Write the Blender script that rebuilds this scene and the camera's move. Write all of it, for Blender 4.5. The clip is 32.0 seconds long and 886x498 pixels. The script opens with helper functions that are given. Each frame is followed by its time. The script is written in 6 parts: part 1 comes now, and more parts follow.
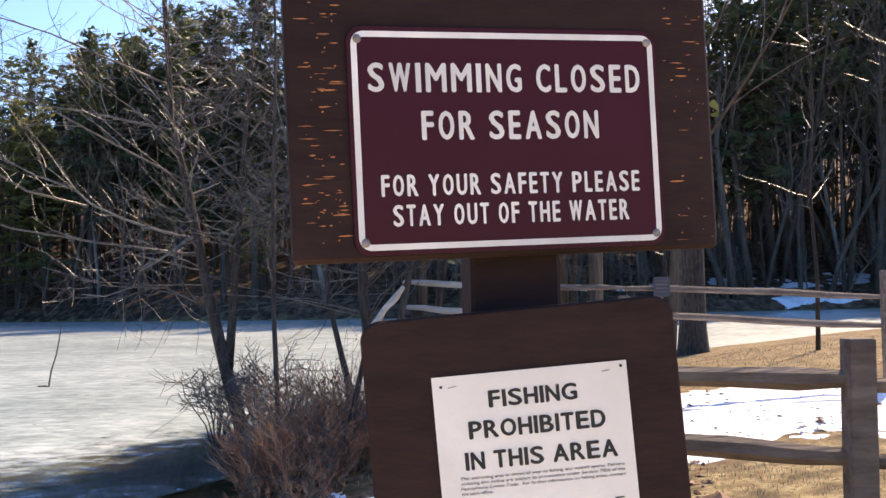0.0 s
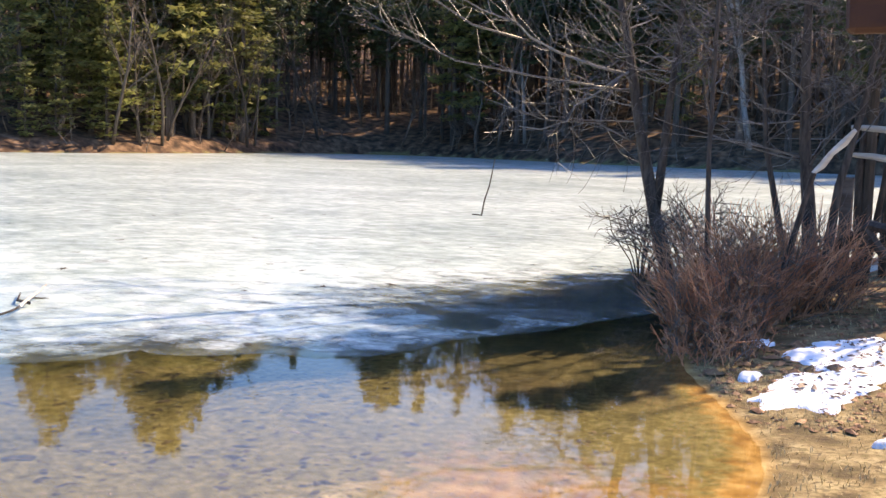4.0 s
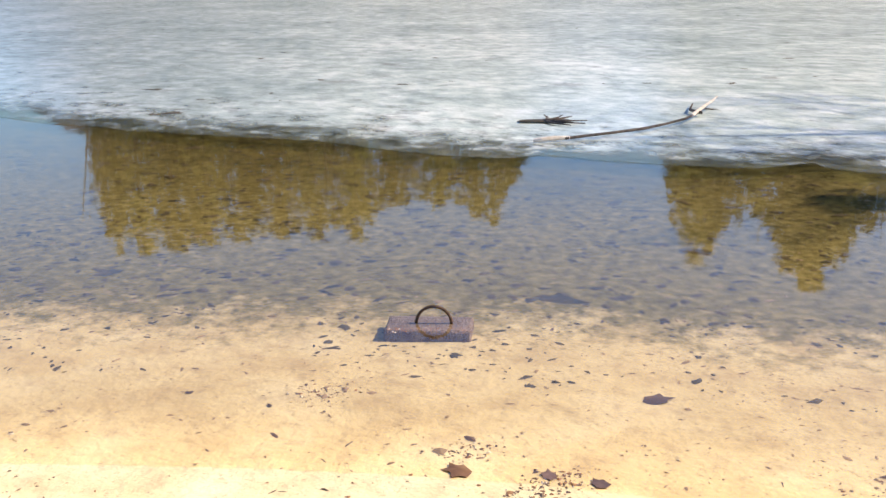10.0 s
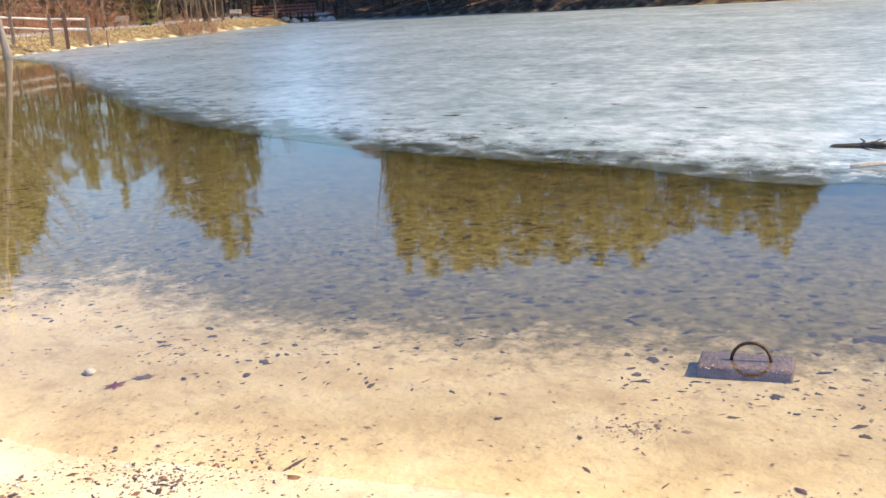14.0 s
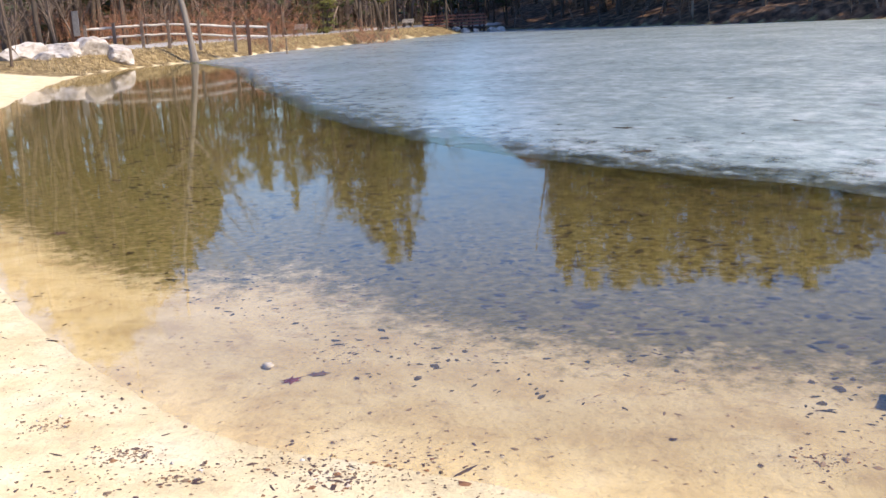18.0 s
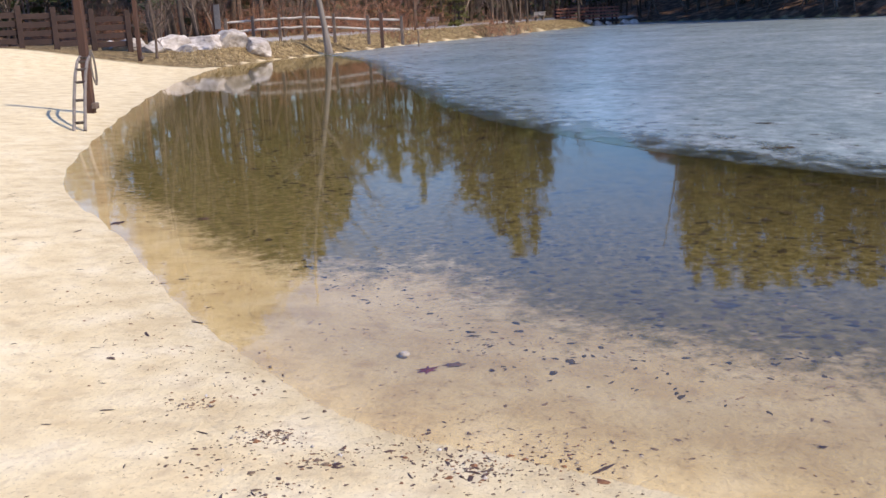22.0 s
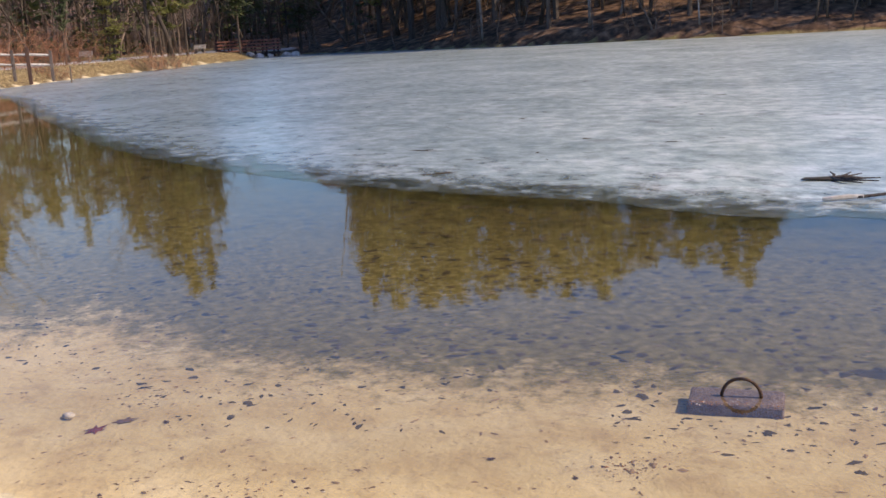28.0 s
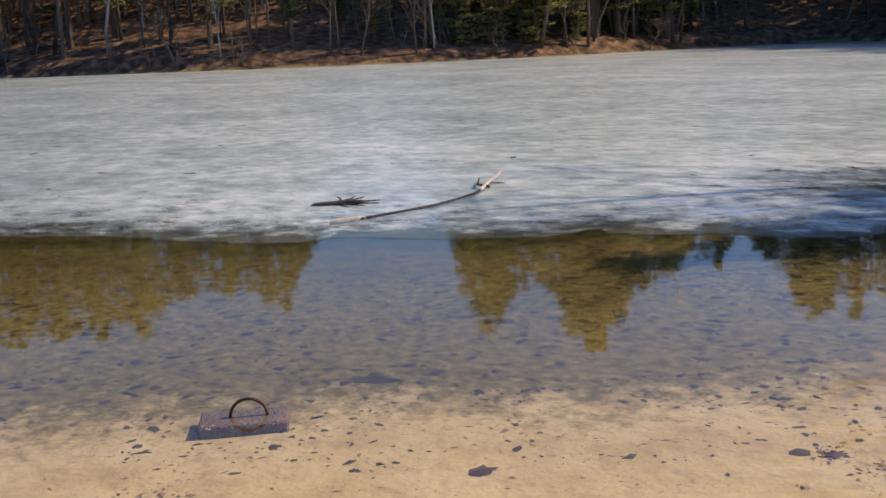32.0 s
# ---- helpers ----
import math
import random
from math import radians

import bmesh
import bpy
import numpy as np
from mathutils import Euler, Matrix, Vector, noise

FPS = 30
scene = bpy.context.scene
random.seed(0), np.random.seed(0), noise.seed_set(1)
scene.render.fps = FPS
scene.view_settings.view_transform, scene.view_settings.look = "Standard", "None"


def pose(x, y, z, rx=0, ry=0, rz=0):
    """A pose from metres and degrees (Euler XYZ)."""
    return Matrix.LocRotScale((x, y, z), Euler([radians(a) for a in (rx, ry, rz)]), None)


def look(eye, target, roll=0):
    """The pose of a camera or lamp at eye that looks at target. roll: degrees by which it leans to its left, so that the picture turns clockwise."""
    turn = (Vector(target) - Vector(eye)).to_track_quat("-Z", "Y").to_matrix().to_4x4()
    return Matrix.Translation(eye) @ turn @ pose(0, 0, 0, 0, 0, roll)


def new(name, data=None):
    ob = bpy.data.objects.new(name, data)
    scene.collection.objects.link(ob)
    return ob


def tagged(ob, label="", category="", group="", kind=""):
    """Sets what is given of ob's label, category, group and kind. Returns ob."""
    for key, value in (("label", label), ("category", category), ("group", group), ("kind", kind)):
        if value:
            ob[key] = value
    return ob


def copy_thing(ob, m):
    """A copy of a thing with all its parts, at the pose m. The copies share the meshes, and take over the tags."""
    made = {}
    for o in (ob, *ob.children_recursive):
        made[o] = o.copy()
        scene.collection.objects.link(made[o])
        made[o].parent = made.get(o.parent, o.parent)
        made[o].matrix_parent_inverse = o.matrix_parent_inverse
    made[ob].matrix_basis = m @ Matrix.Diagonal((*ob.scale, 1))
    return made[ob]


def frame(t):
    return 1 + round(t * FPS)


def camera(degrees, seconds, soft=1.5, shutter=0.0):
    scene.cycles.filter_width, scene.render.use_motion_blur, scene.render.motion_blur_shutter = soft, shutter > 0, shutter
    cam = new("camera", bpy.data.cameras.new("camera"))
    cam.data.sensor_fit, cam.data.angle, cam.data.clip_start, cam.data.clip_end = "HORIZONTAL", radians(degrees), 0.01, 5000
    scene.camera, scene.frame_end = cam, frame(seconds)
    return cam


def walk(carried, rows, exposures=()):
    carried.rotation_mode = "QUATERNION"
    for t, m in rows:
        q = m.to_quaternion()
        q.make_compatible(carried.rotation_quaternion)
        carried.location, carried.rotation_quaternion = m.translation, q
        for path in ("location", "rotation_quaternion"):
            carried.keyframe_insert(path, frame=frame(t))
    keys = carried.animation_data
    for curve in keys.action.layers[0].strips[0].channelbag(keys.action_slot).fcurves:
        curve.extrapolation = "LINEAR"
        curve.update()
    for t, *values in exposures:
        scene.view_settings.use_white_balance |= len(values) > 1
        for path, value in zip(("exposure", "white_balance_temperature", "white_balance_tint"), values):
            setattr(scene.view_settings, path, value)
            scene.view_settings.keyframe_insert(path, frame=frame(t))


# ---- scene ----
cam = camera(46.4, 32.0)
PATH = [
    (0, (0.127, -0.019, 1.655), (0.006, 1.975, 1.737), -1.1),
    (0.5, (0.107, -0.009, 1.653), (-0.118, 1.977, 1.733), -1.1),
    (1, (0.085, -0.02, 1.648), (-0.275, 1.947, 1.709), -0.4),
    (1.3, (0.079, -0.026, 1.639), (-0.368, 1.923, 1.68), 0.3),
    (1.5, (0.066, -0.032, 1.638), (-0.418, 1.908, 1.666), 0.4),
    (2, (0.053, -0.018, 1.627), (-0.528, 1.896, 1.62), 0.6),
    (2.5, (0.048, -0.025, 1.616), (-0.59, 1.87, 1.57), 1.0),
    (3, (0.037, -0.018, 1.599), (-0.662, 1.853, 1.491), 1.5),
    (3.5, (0.017, -0.007, 1.584), (-0.77, 1.825, 1.422), 1.7),
    (5.5, (-0.205, 0.186, 1.471), (-1.274, 1.831, 1.082), 0.8),
    (6, (-0.203, 0.179, 1.464), (-1.315, 1.779, 1.012), 1.0),
    (6.5, (-0.218, 0.163, 1.459), (-1.408, 1.685, 0.943), 1.0),
    (7, (-0.231, 0.151, 1.429), (-1.486, 1.614, 0.897), 1.4),
    (7.5, (-0.238, 0.137, 1.422), (-1.577, 1.535, 0.921), 1.2),
    (8, (-0.245, 0.131, 1.396), (-1.657, 1.462, 0.91), 0.7),
    (8.5, (-0.253, 0.112, 1.392), (-1.736, 1.337, 0.844), 1.0),
    (9, (-0.263, 0.088, 1.379), (-1.813, 1.224, 0.825), 1.4),
    (9.5, (-0.28, 0.082, 1.356), (-1.909, 1.1, 0.799), 0.2),
    (10, (-0.298, 0.075, 1.359), (-1.989, 0.997, 0.82), -0.9),
    (10.5, (-0.318, 0.065, 1.361), (-2.048, 0.92, 0.838), -1.7),
    (11, (-0.329, 0.058, 1.364), (-2.093, 0.843, 0.845), -2.1),
    (11.5, (-0.34, 0.067, 1.362), (-2.137, 0.773, 0.841), -2.6),
    (12, (-0.341, 0.061, 1.362), (-2.169, 0.691, 0.85), -2.8),
    (12.5, (-0.353, 0.053, 1.366), (-2.202, 0.627, 0.866), -2.8),
    (13, (-0.392, 0.025, 1.352), (-2.249, 0.57, 0.844), -2.9),
    (13.5, (-0.418, 0.027, 1.345), (-2.291, 0.522, 0.852), -3.1),
    (14, (-0.432, 0.005, 1.348), (-2.327, 0.433, 0.874), -3.3),
    (14.5, (-0.435, 0.008, 1.349), (-2.347, 0.375, 0.89), -3.7),
    (15, (-0.435, -0.012, 1.35), (-2.355, 0.304, 0.886), -3.5),
    (15.5, (-0.437, -0.029, 1.35), (-2.367, 0.245, 0.9), -3.4),
    (17.5, (-0.467, -0.052, 1.344), (-2.41, 0.114, 0.897), -2.7),
    (18, (-0.464, -0.056, 1.343), (-2.411, 0.071, 0.904), -2.8),
    (18.5, (-0.456, -0.069, 1.35), (-2.405, 0.032, 0.913), -2.9),
    (19, (-0.468, -0.075, 1.342), (-2.418, -0.001, 0.908), -2.9),
    (19.5, (-0.46, -0.085, 1.349), (-2.41, -0.031, 0.909), -2.8),
    (20, (-0.475, -0.086, 1.336), (-2.425, -0.069, 0.894), -2.7),
    (20.5, (-0.468, -0.084, 1.341), (-2.417, -0.107, 0.895), -2.7),
    (21, (-0.475, -0.093, 1.333), (-2.427, -0.157, 0.903), -2.8),
    (21.5, (-0.476, -0.098, 1.343), (-2.426, -0.188, 0.909), -2.8),
    (22, (-0.483, -0.11, 1.338), (-2.431, -0.224, 0.898), -2.9),
    (22.5, (-0.48, -0.116, 1.336), (-2.425, -0.249, 0.891), -3.1),
    (23, (-0.498, -0.118, 1.337), (-2.441, -0.282, 0.89), -2.9),
    (23.5, (-0.538, -0.137, 1.326), (-2.476, -0.329, 0.871), -3.1),
    (24, (-0.571, -0.161, 1.329), (-2.506, -0.34, 0.857), -3.5),
    (24.5, (-0.578, -0.167, 1.328), (-2.516, -0.255, 0.841), -3.8),
    (26.5, (-0.507, -0.108, 1.36), (-2.462, 0.087, 0.987), -3.6),
    (27, (-0.495, -0.091, 1.365), (-2.436, 0.203, 0.982), -3.5),
    (27.5, (-0.487, -0.076, 1.361), (-2.406, 0.326, 0.967), -3.4),
    (28, (-0.488, -0.066, 1.361), (-2.38, 0.434, 0.946), -3.3),
    (28.5, (-0.475, -0.044, 1.354), (-2.328, 0.576, 0.929), -3.0),
    (29, (-0.458, -0.031, 1.361), (-2.275, 0.686, 0.931), -3.2),
    (29.5, (-0.431, -0.034, 1.369), (-2.191, 0.796, 0.906), -2.9),
    (30, (-0.414, -0.016, 1.37), (-2.114, 0.929, 0.903), -2.5),
    (30.5, (-0.386, -0.018, 1.371), (-2.036, 1.015, 0.911), -2.3),
    (31, (-0.382, -0.005, 1.361), (-1.987, 1.103, 0.915), -2.1),
    (31.5, (-0.378, 0.023, 1.354), (-1.931, 1.208, 0.925), -2.2),
    (32, (-0.341, 0.025, 1.364), (-1.831, 1.298, 0.966), -2.2),
]
walk(cam, [(t, look(eye, target, roll)) for t, eye, target, roll in PATH],
     [(0, 1.12, 8000, 19), (2, 1.4, 8150, 19), (3.5, 1.45, 8200, 18), (6, 1.15, 8250, 17), (9, 1.0, 8000, 15), (14, 1.0, 7400, 14), (19, .66, 6700, 16), (22, .3, 6500, 18), (23, .12, 6400, 18), (24.2, -.08, 6200, 19), (25.5, .04, 6500, 17), (28, .4, 7300, 20), (32, .28, 7900, 20)])

# ---- light ----
SUN_AZ, SUN_EL = 27.0, 44.0          # degrees clockwise from +y, and above the horizon
world = bpy.data.worlds.new("world")
scene.world = world
world.use_nodes = True
wn = world.node_tree.nodes
sky = wn.new("ShaderNodeTexSky")
sky.sky_type = "NISHITA"
sky.sun_disc = False
sky.sun_elevation, sky.sun_rotation = radians(SUN_EL), radians(SUN_AZ)
sky.air_density, sky.dust_density, sky.ozone_density = 1.0, 1.2, 5.0
wn["Background"].inputs["Strength"].default_value = 0.15
rich = wn.new("ShaderNodeHueSaturation")
rich.inputs["Hue"].default_value, rich.inputs["Saturation"].default_value = 0.507, 1.3
world.node_tree.links.new(sky.outputs[0], rich.inputs["Color"])
world.node_tree.links.new(rich.outputs[0], wn["Background"].inputs[0])
sun_data = bpy.data.lights.new("sun", "SUN")
sun_data.energy, sun_data.angle, sun_data.color = 3.6, radians(0.5), (1.0, 0.89, 0.71)
sun = new("sun", sun_data)
sa, se = radians(SUN_AZ), radians(SUN_EL)
SUN_WAY = Vector((math.sin(sa) * math.cos(se), math.cos(sa) * math.cos(se), math.sin(se)))
sun.matrix_world = look(SUN_WAY * 80, (0, 0, 0))


# ---- mesh helpers ----
class Shape:
    """Vertices and faces of one mesh."""

    def __init__(self):
        self.v, self.f = [], []

    def tube(self, pts, radii, n=6, cap=True):
        pts = [Vector(p) for p in pts]
        base = len(self.v)
        side = None
        for i, p in enumerate(pts):
            way = (pts[min(i + 1, len(pts) - 1)] - pts[max(i - 1, 0)])
            if way.length < 1e-9:
                way = Vector((0, 0, 1))
            way.normalize()
            if side is None:
                side = way.orthogonal().normalized()
            else:
                side = (side - way * side.dot(way))
                side = side.normalized() if side.length > 1e-6 else way.orthogonal().normalized()
            up = way.cross(side)
            for k in range(n):
                a = 2 * math.pi * k / n
                self.v.append(p + (side * math.cos(a) + up * math.sin(a)) * radii[i])
        for i in range(len(pts) - 1):
            for k in range(n):
                a, b = base + i * n + k, base + i * n + (k + 1) % n
                self.f.append((a, b, b + n, a + n))
        if cap and n > 2:
            self.f.append(tuple(base + k for k in reversed(range(n))))
            self.f.append(tuple(base + (len(pts) - 1) * n + k for k in range(n)))
        return self

    def box(self, size, m=None, bevel=0.0, seg=1):
        bm = bmesh.new()
        bmesh.ops.create_cube(bm, size=1.0)
        bmesh.ops.scale(bm, vec=size, verts=bm.verts)
        if bevel:
            bmesh.ops.bevel(bm, geom=bm.edges[:], offset=bevel, segments=seg, affect="EDGES", profile=0.6)
        return self.take(bm, m)

    def take(self, bm, m=None):
        base = len(self.v)
        bm.verts.index_update()
        self.v += [(m @ v.co) if m else v.co.copy() for v in bm.verts]
        self.f += [tuple(base + v.index for v in f.verts) for f in bm.faces]
        bm.free()
        return self

    def add(self, verts, faces):
        base = len(self.v)
        self.v += [Vector(p) for p in verts]
        self.f += [tuple(base + i for i in f) for f in faces]
        return self

    def plate(self, outline, depth, m=None, bevel=0.0):
        """An outline in x and z, pushed back along y by depth; its face lies at y = 0."""
        bm = bmesh.new()
        face = bm.faces.new([bm.verts.new((x, 0, z)) for x, z in outline])
        got = bmesh.ops.extrude_face_region(bm, geom=[face])
        bmesh.ops.translate(bm, vec=(0, depth, 0), verts=[g for g in got["geom"] if isinstance(g, bmesh.types.BMVert)])
        bmesh.ops.recalc_face_normals(bm, faces=bm.faces[:])
        if bevel:
            bmesh.ops.bevel(bm, geom=[e for e in bm.edges if e.calc_face_angle(0) > 0.6], offset=bevel, segments=1, affect="EDGES")
        return self.take(bm, m)

    def mesh(self, name, material, smooth=False):
        me = bpy.data.meshes.new(name)
        me.from_pydata([tuple(p) for p in self.v], [], self.f)
        me.materials.append(material)
        if smooth:
            me.polygons.foreach_set("use_smooth", [True] * len(me.polygons))
        me.update()
        return me


def part(name, shape, material, parent=None, label="", smooth=False):
    ob = new(name, shape.mesh(name, material, smooth))
    if parent is not None:
        ob.parent = parent
    if label:
        tagged(ob, label)
    return ob


def thing(name, at=(0, 0, 0), label="", category="", group="", kind="", turn=0.0):
    ob = new(name)
    ob.empty_display_size = 0.05
    ob.matrix_basis = pose(at[0], at[1], at[2], 0, 0, turn)
    return tagged(ob, label, category, group, kind)


# ---- materials ----
def material(name, base, second=None, scale=8.0, rough=0.7, bump=0.2, metal=0.0, detail=6.0, stretch=(1, 1, 1), fine=None, spread=0.0, spec=0.4, lo=0.35, hi=0.65, coords="Object", thin=0.0):
    m = bpy.data.materials.new(name)
    m.use_nodes = True
    nt = m.node_tree
    n, l = nt.nodes, nt.links
    b = n["Principled BSDF"]
    b.inputs["Roughness"].default_value, b.inputs["Metallic"].default_value = rough, metal
    b.inputs["Specular IOR Level"].default_value = spec
    tc = n.new("ShaderNodeTexCoord")
    mp = n.new("ShaderNodeMapping")
    mp.inputs["Scale"].default_value = stretch
    l.new(tc.outputs[coords], mp.inputs[0])
    no = n.new("ShaderNodeTexNoise")
    no.inputs["Scale"].default_value, no.inputs["Detail"].default_value, no.inputs["Roughness"].default_value = scale, detail, 0.6
    l.new(mp.outputs[0], no.inputs["Vector"])
    ramp = n.new("ShaderNodeValToRGB")
    ramp.color_ramp.elements[0].position, ramp.color_ramp.elements[1].position = lo, hi
    second = second or tuple(c * 0.65 for c in base)
    ramp.color_ramp.elements[0].color, ramp.color_ramp.elements[1].color = (*base, 1), (*second, 1)
    l.new(no.outputs["Fac"], ramp.inputs[0])
    out = ramp.outputs[0]
    big = n.new("ShaderNodeTexNoise")
    big.inputs["Scale"].default_value, big.inputs["Detail"].default_value = scale * 0.17, 3
    l.new(mp.outputs[0], big.inputs["Vector"])
    hsv = n.new("ShaderNodeHueSaturation")
    mr = n.new("ShaderNodeMapRange")
    mr.inputs["From Min"].default_value, mr.inputs["From Max"].default_value = 0.3, 0.7
    mr.inputs["To Min"].default_value, mr.inputs["To Max"].default_value = 0.82, 1.15
    l.new(big.outputs["Fac"], mr.inputs[0])
    val = mr.outputs[0]
    if spread:
        info = n.new("ShaderNodeObjectInfo")
        rr = n.new("ShaderNodeMapRange")
        rr.inputs["To Min"].default_value, rr.inputs["To Max"].default_value = 1 - spread, 1 + spread
        l.new(info.outputs["Random"], rr.inputs[0])
        mul = n.new("ShaderNodeMath")
        mul.operation = "MULTIPLY"
        l.new(val, mul.inputs[0])
        l.new(rr.outputs[0], mul.inputs[1])
        val = mul.outputs[0]
    l.new(val, hsv.inputs["Value"])
    l.new(out, hsv.inputs["Color"])
    l.new(hsv.outputs[0], b.inputs["Base Color"])
    if bump:
        fn = n.new("ShaderNodeTexNoise")
        fn.inputs["Scale"].default_value, fn.inputs["Detail"].default_value = fine or scale * 2.5, 5
        l.new(mp.outputs[0], fn.inputs["Vector"])
        bp = n.new("ShaderNodeBump")
        bp.inputs["Strength"].default_value, bp.inputs["Distance"].default_value = bump, 0.02
        l.new(fn.outputs["Fac"], bp.inputs["Height"])
        l.new(bp.outputs[0], b.inputs["Normal"])
    if thin:
        # thin leaves and needles let light through
        tl = n.new("ShaderNodeBsdfTranslucent")
        l.new(hsv.outputs[0], tl.inputs[0])
        mx = n.new("ShaderNodeMixShader")
        mx.inputs[0].default_value = thin
        l.new(b.outputs[0], mx.inputs[1])
        l.new(tl.outputs[0], mx.inputs[2])
        l.new(mx.outputs[0], n["Material Output"].inputs[0])
    return m


bark = material("bark", (0.06, 0.045, 0.034), (0.125, 0.097, 0.074), 6, 0.9, 0.6, stretch=(1, 1, 0.2), spread=0.25)
bark_pale = material("bark_pale", (0.30, 0.28, 0.255), (0.18, 0.165, 0.145), 5, 0.85, 0.4, stretch=(1, 1, 0.3), spread=0.15)
bark_near = material("bark_near", (0.032, 0.024, 0.02), (0.10, 0.08, 0.066), 22, 0.85, 0.7, stretch=(1, 1, 0.25))
twig = material("twig", (0.085, 0.058, 0.042), (0.20, 0.15, 0.112), 3, 0.7, 0.0, spread=0.2)
twig_near = material("twig_near", (0.055, 0.042, 0.036), (0.15, 0.118, 0.098), 3, 0.42, 0.0, spread=0.15, spec=0.6)
# bark with the sun's glint put into its colour
bark_glint = material("bark_glint", (0.27, 0.245, 0.22), (0.13, 0.11, 0.095), 9, 0.6, 0.3, stretch=(0.4, 1, 1))
twig_red = material("twig_red", (0.36, 0.135, 0.065), (0.52, 0.29, 0.17), 3, 0.8, 0.0, spread=0.2)
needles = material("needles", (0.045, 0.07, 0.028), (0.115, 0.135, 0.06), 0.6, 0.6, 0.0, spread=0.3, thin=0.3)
# paler yellow-green copy of the needles, with sunlight put into the colour
needles_sunlit = material("needles_sunlit", (0.17, 0.19, 0.055), (0.33, 0.31, 0.115), 0.6, 0.6, 0.0, spread=0.2, thin=0.45)
old_wood = material("old_wood", (0.21, 0.165, 0.135), (0.095, 0.07, 0.055), 14, 0.85, 0.6, stretch=(0.15, 1, 1), spread=0.12)
pale_wood = material("pale_wood", (0.62, 0.57, 0.5), (0.42, 0.37, 0.31), 10, 0.85, 0.5, stretch=(0.2, 1, 1))
dark_post = material("dark_post", (0.11, 0.055, 0.035), (0.07, 0.04, 0.03), 12, 0.8, 0.4, stretch=(1, 1, 0.2))
brown_fence_paint = material("brown_fence_paint", (0.062, 0.036, 0.028), (0.04, 0.024, 0.019), 10, 0.75, 0.3, stretch=(0.2, 1, 1), spread=0.15)
sign_brown = material("sign_brown", (0.035, 0.019, 0.0175), (0.025, 0.0135, 0.013), 30, 0.7, 0.2, stretch=(0.3, 1, 1), spec=0.15)
bark_mid = material("bark_mid", (0.17, 0.145, 0.12), (0.27, 0.24, 0.21), 6, 0.9, 0.5, stretch=(1, 1, 0.2))
concrete = material("concrete", (0.235, 0.19, 0.165), (0.15, 0.095, 0.065), 40, 0.85, 0.8, fine=110)
rust_grit = material("rust_grit", (0.46, 0.22, 0.08), (0.22, 0.11, 0.055), 90, 0.8, 0.0)
rusty = material("rusty", (0.05, 0.035, 0.03), (0.12, 0.07, 0.045), 60, 0.6, 0.4, metal=0.6)
rock_white = material("rock_white", (0.66, 0.62, 0.57), (0.30, 0.265, 0.225), 2.2, 0.85, 0.8, spread=0.12)
snow_mat = material("snow", (0.86, 0.88, 0.92), (0.80, 0.83, 0.88), 9, 0.7, 0.5, fine=30)
leaf_brown = material("leaf_brown", (0.16, 0.07, 0.035), (0.28, 0.15, 0.07), 12, 0.7, 0.2, spread=0.35)
leaf_dark = material("leaf_dark", (0.07, 0.042, 0.04), (0.13, 0.08, 0.06), 12, 0.6, 0.2, spread=0.35)
sodden = material("sodden", (0.032, 0.027, 0.018), (0.085, 0.066, 0.04), 12, 0.8, 0.0, spread=0.3, spec=0.2)
leaf_maroon = material("leaf_maroon", (0.10, 0.022, 0.03), (0.17, 0.05, 0.045), 14, 0.7, 0.2)
crumb = material("crumb", (0.15, 0.105, 0.07), (0.27, 0.195, 0.125), 12, 0.8, 0.0, spread=0.2)
straw = material("straw", (0.33, 0.25, 0.12), (0.5, 0.40, 0.22), 6, 0.8, 0.0, spread=0.2)


# ---- the lake's outline and the lie of the land ----
SHORE = [(-3.40, 0.0), (-3.70, -0.62), (-4.40, -1.12), (-5.30, -1.72), (-7.50, -2.85), (-9.0, -3.85), (-10.7, -4.55), (-15.3, -5.8),
         (-22, -7.4), (-29, -8.7), (-36, -9.6), (-41, -8.9), (-45, -6.6), (-55, -4.0), (-62, -0.4), (-70, 2.6), (-84, 8), (-90, 11),
         (-82, 16), (-68, 22), (-57, 31), (-52, 37), (-49, 43), (-46, 52), (-47, 66), (-40, 76), (-20, 67), (-10, 65), (6, 66), (30, 70), (60, 60),
         (64, 42), (40, 33), (20, 31.5), (8, 32), (3.5, 25), (0.2, 17), (-1.6, 12.4), (-2.1, 9.6), (-1.75, 7.4), (-1.15, 6.2),
         (-0.7, 5.2), (-0.74, 3.75), (-1.42, 2.45), (-2.5, 1.38)]
SHORE_A = np.array(SHORE, dtype=float)
for _ in range(2):                    # round the corners off
    nxt = np.roll(SHORE_A, -1, axis=0)
    SHORE_A = np.stack([0.75 * SHORE_A + 0.25 * nxt, 0.25 * SHORE_A + 0.75 * nxt], 1).reshape(-1, 2)


